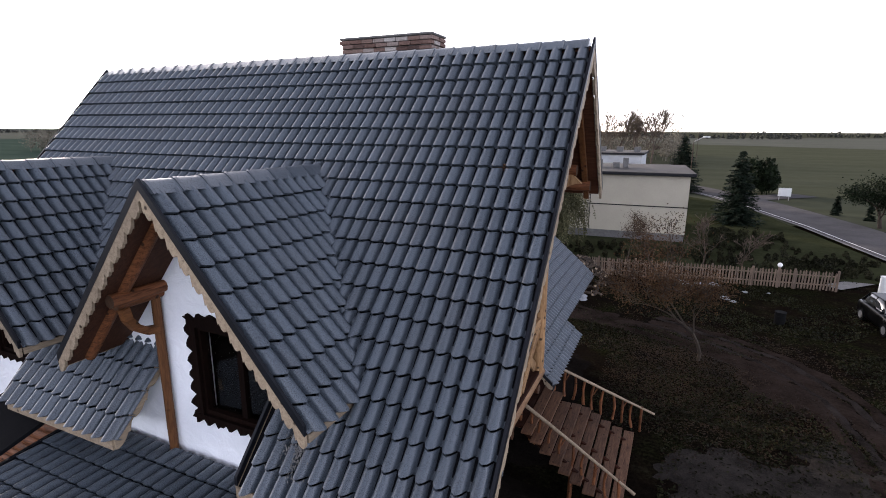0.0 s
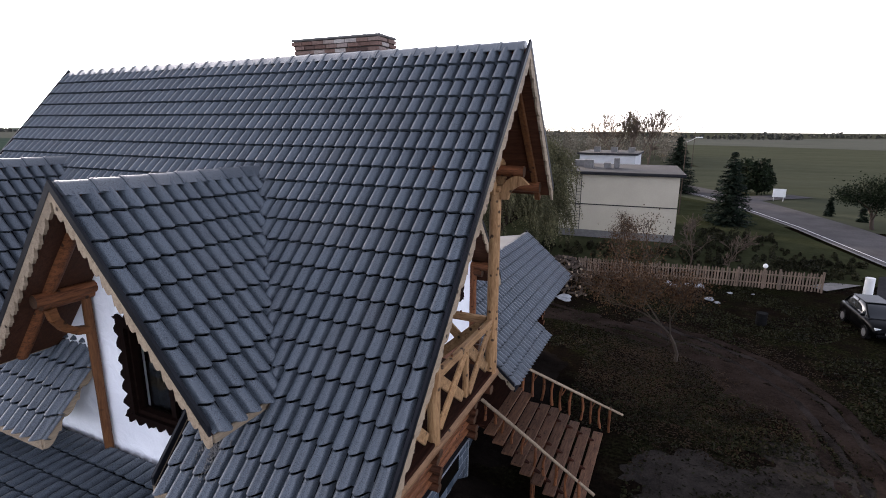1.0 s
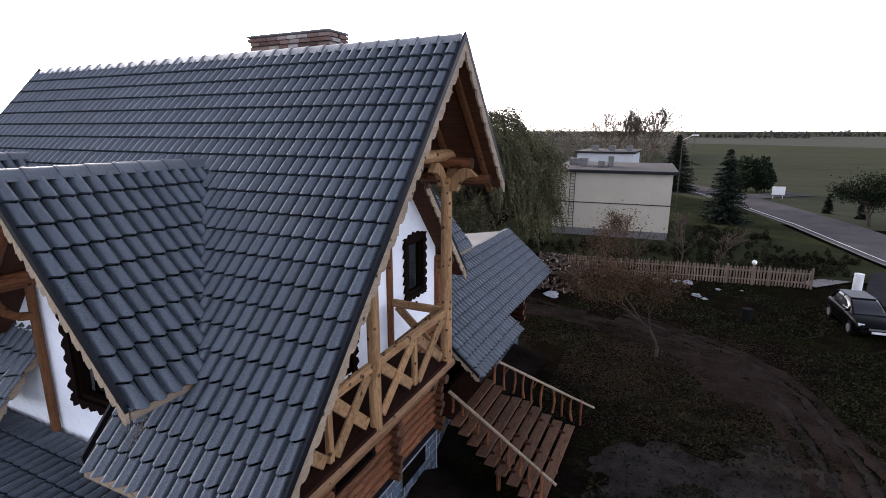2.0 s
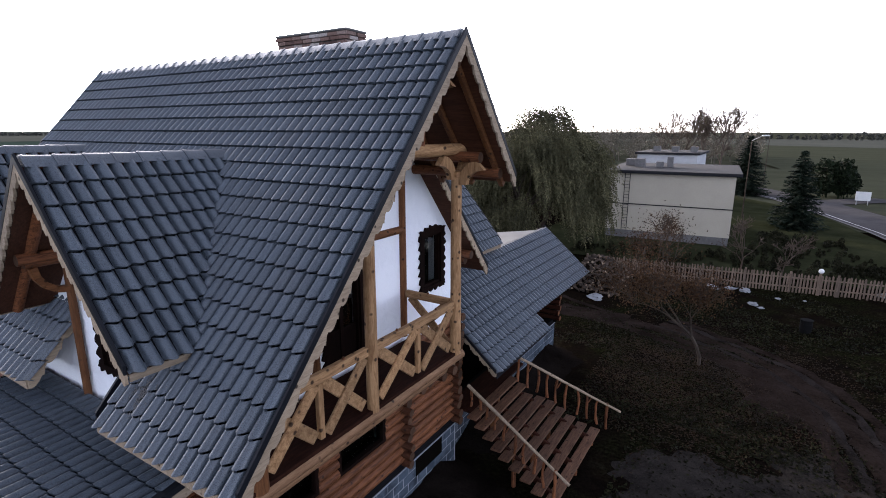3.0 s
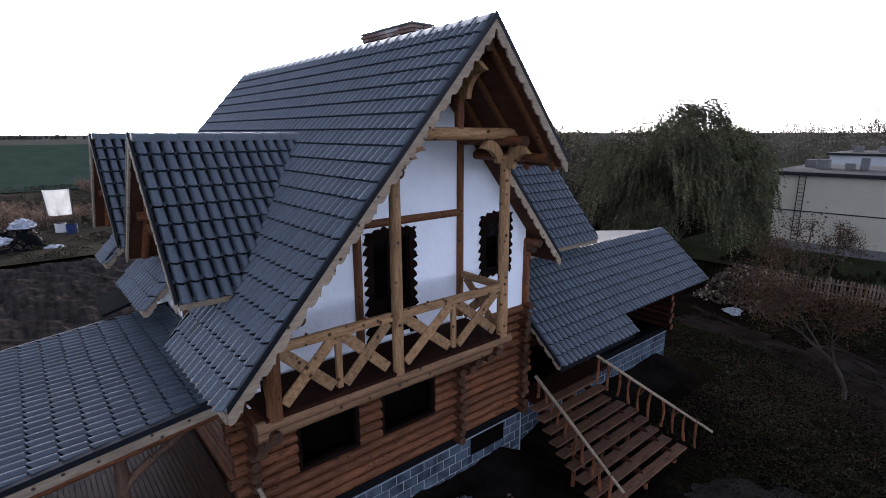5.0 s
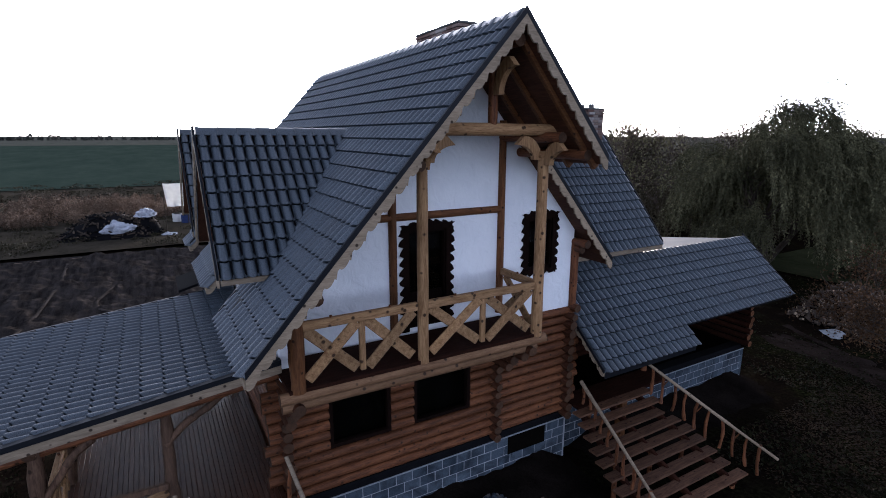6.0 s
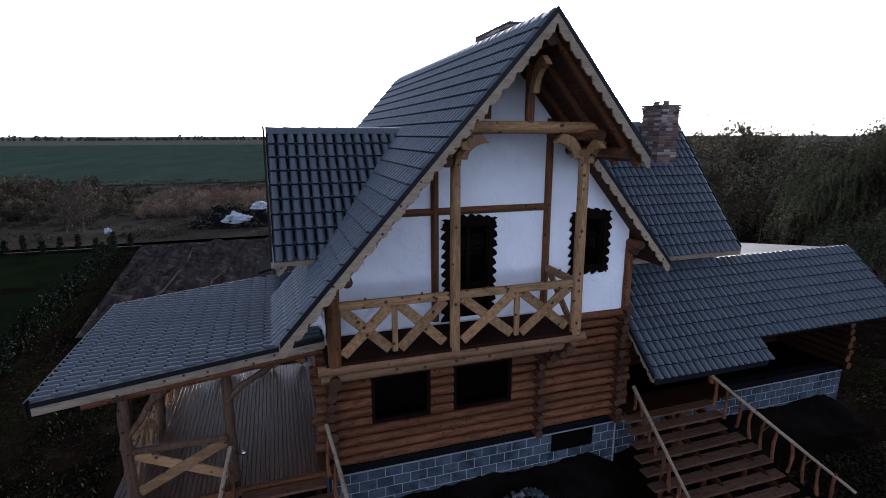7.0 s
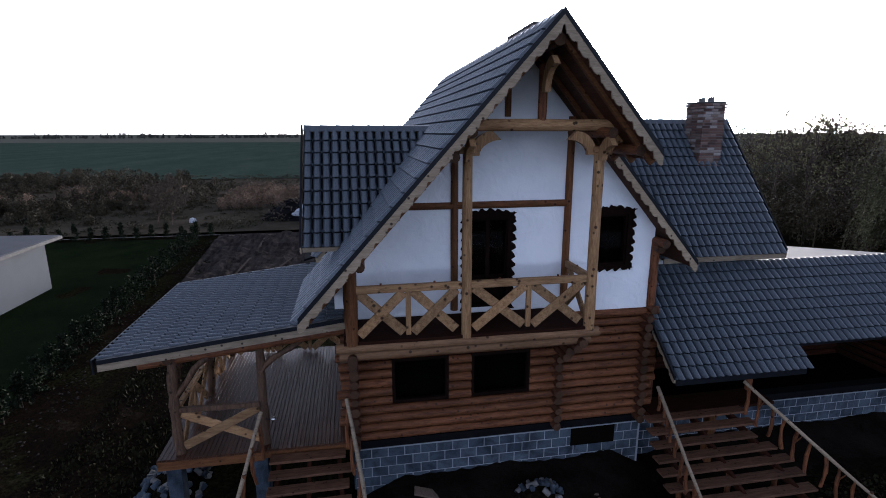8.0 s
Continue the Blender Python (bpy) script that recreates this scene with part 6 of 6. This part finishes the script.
for k, (x, y, r) in enumerate(((-4.3, 28.1, 0.55), (3.1, 31.5, 0.30), (4.2, 33.2, 0.2), (1.0, 33.6, 0.5), (1.9, 34.0, 0.4), (2.6, 33.9, 0.45), (5.4, 33.5, 0.12), (3.4, 31.0, 0.2))):
    bm = bmesh.new()
    bmesh.ops.create_icosphere(bm, subdivisions=2, radius=r * 0.7)
    for v in bm.verts:
        v.co *= 1 + 0.9 * noise.noise(v.co * 6 / r * 0.3 + Vector((k * 7, 0, 0)))
        v.co.z = v.co.z * 0.4 + 0.05
    bmesh.ops.transform(bm, matrix=Matrix.Translation((x, y, 0.03)), verts=bm.verts)
    lone("plastic_sheet", bm, plain("grey_white_plastic", (0.22, 0.23, 0.24), 0.4, 0.4, 6), "crumpled pale plastic sheet on the ground", "rubbish", "rubbish in the yard")


def heap(name, at, sx, sy, h, count, mats, label, category, seed, long=0.22, piece="piece", core=None):
    """A heap of short split logs or scraps."""
    r = random.Random(seed)
    t = thing(name, at, label, category)
    vs, fs = [], []
    for j in range(13):
        for i in range(13):
            u, v = i / 6 - 1, j / 6 - 1
            vs.append((at[0] + u * sx, at[1] + v * sy, -0.1 + h * max(0, 1 - u * u * 0.9) * max(0, 1 - v * v * 0.9)))
    for j in range(12):
        for i in range(12):
            k = j * 13 + i
            fs.append((k, k + 1, k + 14, k + 13))
    from_lists("core", vs, fs, [core or M_EARTH], t, True)
    pieces = [finish(log_mesh(bmesh.new(), (-long, 0, 0), (long, 0, 0), 0.075, 0.06, 6, 1, 0.25), piece, *m) for m in mats]
    for k in range(count):
        u, v = r.uniform(-1, 1), r.uniform(-1, 1)
        z = -0.1 + h * (1 - u * u * 0.9) * (1 - v * v * 0.9) + 0.04
        o = new(piece, r.choice(pieces))
        o.parent, o.matrix_parent_inverse = t, Matrix.Translation(-t.location)
        o.matrix_basis = pose(at[0] + u * sx, at[1] + v * sy, max(0.02, z), r.uniform(0, 360), r.uniform(-40, 40), r.uniform(0, 360))
    return t


heap("firewood_pile", (-5.1, 31.2, 0), 1.6, 2.3, 1.65, 300, ([M_BARK, M_BARGE], [M_TWIG, M_FENCE], [M_BARK, M_BARK], [M_BARK, M_BARGE]), "loose heap of split firewood beside the fence", "firewood", 5, 0.24, "firewood")
heap("stone_pile", (-4.7, 0.05, 0), 0.9, 0.75, 0.55, 80, ([M_BLOCK, M_BLOCK], [M_CEMENT, M_CEMENT]), "pile of grey stones beside the porch", "stones", 6, 0.10, "stone")
heap("stone_pile", (-2.65, 8.75, 0), 0.5, 0.75, 0.52, 60, ([M_BLOCK, M_BLOCK], [M_CEMENT, M_CEMENT]), "pile of grey rubble in front of the foundation", "stones", 7, 0.09, "stone")
lone("loose_board", box(bmesh.new(), -0.45, 0.45, -0.14, 0.14, 0.0, 0.04, 0.008, pose(-2.95, 6.25, 0.30, 3, 14, 82)), M_FENCE, "weathered loose board lying on the ground", "board")
for k, (x, y, a) in enumerate(((-2.35, 9.75, 30), (-2.2, 9.95, -50), (-2.45, 9.9, 75))):
    lone("loose_offcut", box(bmesh.new(), -0.22, 0.22, -0.03, 0.03, 0.0, 0.03, 0.004, pose(x, y, 0.17, 4, -8, a)), M_FENCE, "pale timber offcut lying on the earth", "offcut", "offcuts")


M_ROUGH = land("rough_dry_grass", (0.020, 0.018, 0.013), (0.070, 0.060, 0.046), 0.25, (1, 1, 1), 1.0)
M_BRUSH = leafy("brown_brush_leaf", (0.018, 0.016, 0.010), (0.050, 0.043, 0.029), (0.10, 0.085, 0.060), 0.7, 0.16)
# ---- land to the west and north-west ----
sheet("lawn", [(-37, -60), (-9, -60), (-9.5, -6.35), (-37, -8.3)], 0.05, M_LAWN, "dark green mown lawn of the neighbouring plot")
sheet("garden_plot", [(-37.5, -6.4), (-17.5, -4.7), (-15.0, 13), (-37, 11)], 0.22, M_PLOT, "bare dug garden soil with wheel marks", 190, 0.26, 0.9)
r = random.Random(31)
vs, fs = [], []
for k in range(420):
    t, off = r.random(), r.gauss(0, 0.35)
    x, y, w = -36.5 + 30.5 * t, -6.9 + 2.35 * t + off, r.uniform(0.015, 0.06)
    z, b = 0.10 * noise.fractal(Vector((x, y, 0)) * 0.35, 0.8, 2.0, 4) + 0.03, len(vs)
    vs += [(x + w * math.cos(a + t * 9), y + w * math.sin(a + t * 9), z) for a in (0, 1.57, 3.14, 4.71)] + [(x + r.uniform(-0.3, 0.3) * w, y, z + w * r.uniform(0.5, 1.1))]
    fs += [(b, b + 1, b + 4), (b + 1, b + 2, b + 4), (b + 2, b + 3, b + 4), (b + 3, b, b + 4)]
tagged(from_lists("verge_stones", vs, fs, [M_DUST]), "pale stones strewn along the hedge", "stones", "", "stuff")
sheet("rough_ground", [(-100, -75), (-39, -75), (-38.6, 32), (-100, 32)], 0.20, M_ROUGH, "rough brown grass beyond the garden", 40, 0.12)
ribbon("plot_edge", [(-37.2, -5.6), (-37.0, 3), (-36.6, 14)], 0, 0.18, 0.16, M_FENCE, "weathered timber edging of the plot", "kerb")
ribbon("lawn_edge", [(-38.2, -60), (-37.6, -6)], 0, 0.16, 0.18, M_CEMENT, "pale concrete edging of the lawn", "kerb")
M_PALESOIL = land("pale_compacted_soil", (0.008, 0.007, 0.0065), (0.085, 0.074, 0.067), 1.2, (1, 1, 1), 1.0)
for p, q, k in (((-34, 4.0), (-16, 6.5), 0.12), ((-34, 5.4), (-16, 7.9), 0.12), ((-27.5, 0.5), (-21, 4.5), -0.35), ((-36, -2.5), (-18, -3.2), 0.03)):
    track("plot_rut", bow(p, q, k), 0.20, M_PALESOIL, "pale wheel mark in the garden soil", 0.30)
sheet("field_west", [(-900, -700), (-100, -260), (-88, 120), (-900, 420)], 0.34, M_FIELD, "wide green field of winter crop")
sheet("field_west_far", [(-2400, -1500), (-520, -700), (-420, 500), (-2400, 1200)], 0.45, M_HAZEFIELD, "pale distant field")


def thuja(x, y, h, seed):
    r = random.Random(seed)
    pts = [Vector((x + r.gauss(0, 0.16 * (1.1 - t)), y + r.gauss(0, 0.16 * (1.1 - t)), h * t)) for t in (r.random() for _ in range(40))]
    t = thing("thuja", (x, y, 0), "small dark thuja in a hedge row", "shrub", "hedge row")
    v, f = tubes([(Vector((x, y, -0.1)), Vector((x, y, h * 0.9)), 0.02, 0.008)], 5)
    from_lists("stem", v, f, [M_BARK], t)
    v, f = leaf_cloud(pts, 800, 0.07, 0.06, r)
    from_lists("foliage", v, f, [M_THUJA], t, False, "", "stuff")


for k in range(27):
    x = -8.6 - k * 1.04
    thuja(x, -5.95 + (x + 9.6) * 0.071, 1.25 + 0.3 * math.sin(k * 3.1), k)
for k in range(14):
    thuja(-37.9, -7.2 - k * 1.15, 1.1 + 0.25 * math.sin(k * 2.3), 100 + k)

hut = thing("white_outbuilding", (-18, -16, 0), "white rendered outbuilding with a grey flat roof", "building")
part("wall", box(bmesh.new(), -23.6, -12.0, -19.5, -12.1, -0.2, 2.75), plain("pale_grey_render", (0.085, 0.092, 0.102), 0.9, 0.08, 1), hut)
bm = bmesh.new()
prism(bm, [(-24.3, -20.2, 2.95), (-11.5, -20.2, 2.95), (-11.5, -11.6, 2.80), (-24.3, -11.6, 2.80)], (0, 0, 0.14))
part("roof", bm, plain("grey_felt_roof", (0.045, 0.048, 0.055), 0.8, 0.2, 1), hut, "grey felt flat roof")
part("gutter", box(bmesh.new(), -24.3, -11.5, -11.6, -11.5, 2.74, 2.90, 0.02), M_CEMENT, hut, "white roof edge")

woods("reed_bank", [(-66, -52, -10.5, -1), (-72, -54, -1, 14), (-60, -47, -40, -31), (-72, -60, -30, -18), (-96, -84, 10, 40)], M_REED, 1500, 1.9, "soft dry buff reeds beyond the garden", 14, 0.10, 130)
woods("scrub_bank", [(-84, -46, -70, -38), (-78, -50, -31, -13), (-96, -84, -70, -24), (-62, -50, 14, 34), (-56, -44, -44, -18)], M_BRUSH, 760, 2.3, "brown and olive scrub beyond the garden", 15, 0.14, 240)
woods("rank_grass", [(-100, -39.5, -60, 30)], M_RANK, 1500, 0.7, "rank brown grass beyond the garden", 27, 0.11, 90, 5.0)
scrub("weedy_verge", [(-16, -4, -3.4, -0.8), (-34, -16, -5.4, -4.8)], M_GRASS, 4000, 0.22, "rough weeds along the hedge", 16, 0.03, 0.4)
for k, (x, y) in enumerate(((-43.5, -12.0), (-44.5, -13.6))):
    tree("bare_bush", (x, y, -0.1), 6.4, 71 + 5 * k, "bare grey-brown bush beyond the lawn", M_BRUSH, 900, 0.06, 0.3, 0.010, 5, 0.24, 0.6, "", M_TWIG, 0.012)
tree("bare_bush", (-62, -33, -0.1), 6.0, 72, "bare grey bush beyond the lawn", None, 0, 0.05, 0.2, 0.012, 3, 0.20, 0.8)
heap("rubbish_heap", (-45.5, -0.6, 0), 2.6, 3.6, 2.1, 290, ([M_BARK, M_BARK], [M_TYRE, M_TYRE], [M_FELT, M_BARK], [M_BARK, M_FENCE]), "dark heap of rubble and branches", "rubbish", 12, 0.30, "scrap", M_FELT)
heap("rubbish_heap", (-45.2, 2.3, 0), 1.3, 1.2, 1.9, 60, ([M_BARK, M_BARK], [M_TYRE, M_TYRE]), "small dark heap of scrap", "rubbish", 13, 0.25, "scrap", M_FELT)
for k, (x, y, z, sx, sy, h) in enumerate(((-43.9, 0.2, 0.75, 0.9, 1.25, 0.75), (-45.1, 2.2, 1.75, 0.7, 0.75, 0.55), (-43.7, 3.9, 0.0, 0.5, 0.8, 0.35), (-44.2, -10.4, 0.0, 0.35, 0.35, 0.6))):
    bm = bmesh.new()
    bmesh.ops.create_icosphere(bm, subdivisions=4, radius=1)
    for v in bm.verts:
        v.co *= 1 + 0.45 * noise.fractal(v.co * 2.0 + Vector((k * 5, 0, 0)), 0.9, 2, 4)
        v.co = Vector((v.co.x * sx, v.co.y * sy, max(-0.1, v.co.z) * h))
    bmesh.ops.transform(bm, matrix=Matrix.Translation((x, y, z)), verts=bm.verts)
    lone("tarpaulin", bm, plain("white_tarp", (0.36, 0.38, 0.42), 0.5, 0.5, 1.8), "crumpled white tarpaulin over rubble", "tarpaulin", "tarpaulins on the heap")
for x, y, mat, lab in ((-50.6, 4.8, M_WHITE, "white plastic drum standing in the grass"), (-49.5, 5.5, plain("blue_plastic", (0.02, 0.035, 0.11), 0.5, 0.2), "blue plastic drum standing in the grass")):
    drum = thing("drum", (x, y, 0), lab, "drum")
    log("shell", (x, y, -0.1), (x, y, 1.0), 0.42, drum, "z", None, [mat, mat], 0.0, 0.0, 16, 4)
    for z in (0.3, 0.65, 0.97):
        log("hoop", (x, y, z - 0.03), (x, y, z + 0.03), 0.45, drum, "z", None, [mat, mat], 0.0, 0.0, 16, 1)
line = thing("hanging_sheet", (-46, 4.6, 0), "white sheet hung between two poles", "sheet")
bm = bmesh.new()
g = [[bm.verts.new((-46 + 0.10 * math.sin(j * 1.1 + i), 3.75 + 1.75 * j / 8 + (0.18 * i / 6 if j < 4 else -0.05 * i / 6), 4.35 - 2.05 * i / 6 - 0.05 * math.sin(j / 8 * 3.14))) for j in range(9)] for i in range(7)]
for i in range(6):
    for j in range(8):
        bm.faces.new((g[i][j], g[i][j + 1], g[i + 1][j + 1], g[i + 1][j])).smooth = True
bmesh.ops.solidify(bm, geom=bm.faces[:], thickness=0.012)
part("cloth", bm, M_WHITE, line)
for y in (3.72, 5.54):
    log("pole", (-46, y, -0.1), (-46, y, 4.4), 0.035, line, "z", None, [M_BARK, M_BARK], 0.05, 0.0, 6, 2)

# trees and scrub behind the wing
M_THIN = leafy("thin_yellow_green_leaf", (0.07, 0.066, 0.036), (0.14, 0.13, 0.070), (0.22, 0.20, 0.12))
for k, (x, y, h, lv) in enumerate(((-27.5, 41, 11.5, 1300), (-30, 46.5, 12.0, 1100), (-24, 43, 8.5, 1600), (-20, 46, 8.5, 1800), (-41, 50, 9.0, 700), (-28, 52, 9.5, 900), (-16, 52, 9.0, 1200), (-48, 56, 9.5, 600))):
    tree("woodland_tree", (x, y, -0.2), h, 80 + k, "half-bare tree with thin olive leaves", M_THIN if k in (0, 1, 4, 5) else M_DIMLEAF, lv * 2, 0.11, 0.5, 0.018, 5, 0.34, 0.55, "trees behind the wing", M_TWIG, 0.026)
woods("woodland_scrub", [(-60, -16, 44, 70), (-36, -14, 36, 44)], M_DIMLEAF, 430, 4.2, "tangled olive scrub under the trees", 17, 0.12, 300)
# this leaf colour is lightened to carry the air's haze over distance
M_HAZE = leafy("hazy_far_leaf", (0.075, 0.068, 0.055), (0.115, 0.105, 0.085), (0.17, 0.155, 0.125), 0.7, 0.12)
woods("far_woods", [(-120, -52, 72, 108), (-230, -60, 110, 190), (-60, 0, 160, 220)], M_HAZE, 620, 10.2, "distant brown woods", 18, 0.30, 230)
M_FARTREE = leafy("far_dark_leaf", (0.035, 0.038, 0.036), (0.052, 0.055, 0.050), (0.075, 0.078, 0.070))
woods("horizon_trees", [(-900, -820, -700, 500), (120, 1100, 820, 900), (-400, 120, 600, 680)], M_FARTREE, 1500, 7.0, "low tree line on the horizon", 19, 1.6, 24)
barn = thing("far_barn", (520, 700, 0), "white farm building far across the fields", "building")
part("wall", box(bmesh.new(), 505, 545, 700, 715, -0.3, 6), M_WHITE, barn)
part("roof", box(bmesh.new(), 504, 546, 699, 716, 6, 7.0), M_ROOFDARK, barn)

# loose grit washed down beside the dormer
r = random.Random(44)
vs, fs = [], []
for k in range(420):
    x, y, w = r.gauss(-3.58, 0.10), r.gauss(3.95, 0.10), r.uniform(0.004, 0.013)
    z, b = main_z(y) + 0.115 + r.uniform(0.0, 0.03), len(vs)
    vs += [(x - w, y, z), (x, y - w, z - w), (x + w, y, z), (x, y + w, z + w), (x, y, z + 1.6 * w)]
    fs += [(b, b + 1, b + 4), (b + 1, b + 2, b + 4), (b + 2, b + 3, b + 4), (b + 3, b, b + 4)]
tagged(from_lists("roof_grit", vs, fs, [M_CEMENT]), "loose pale grit on the roof tiles", "grit", "", "stuff")
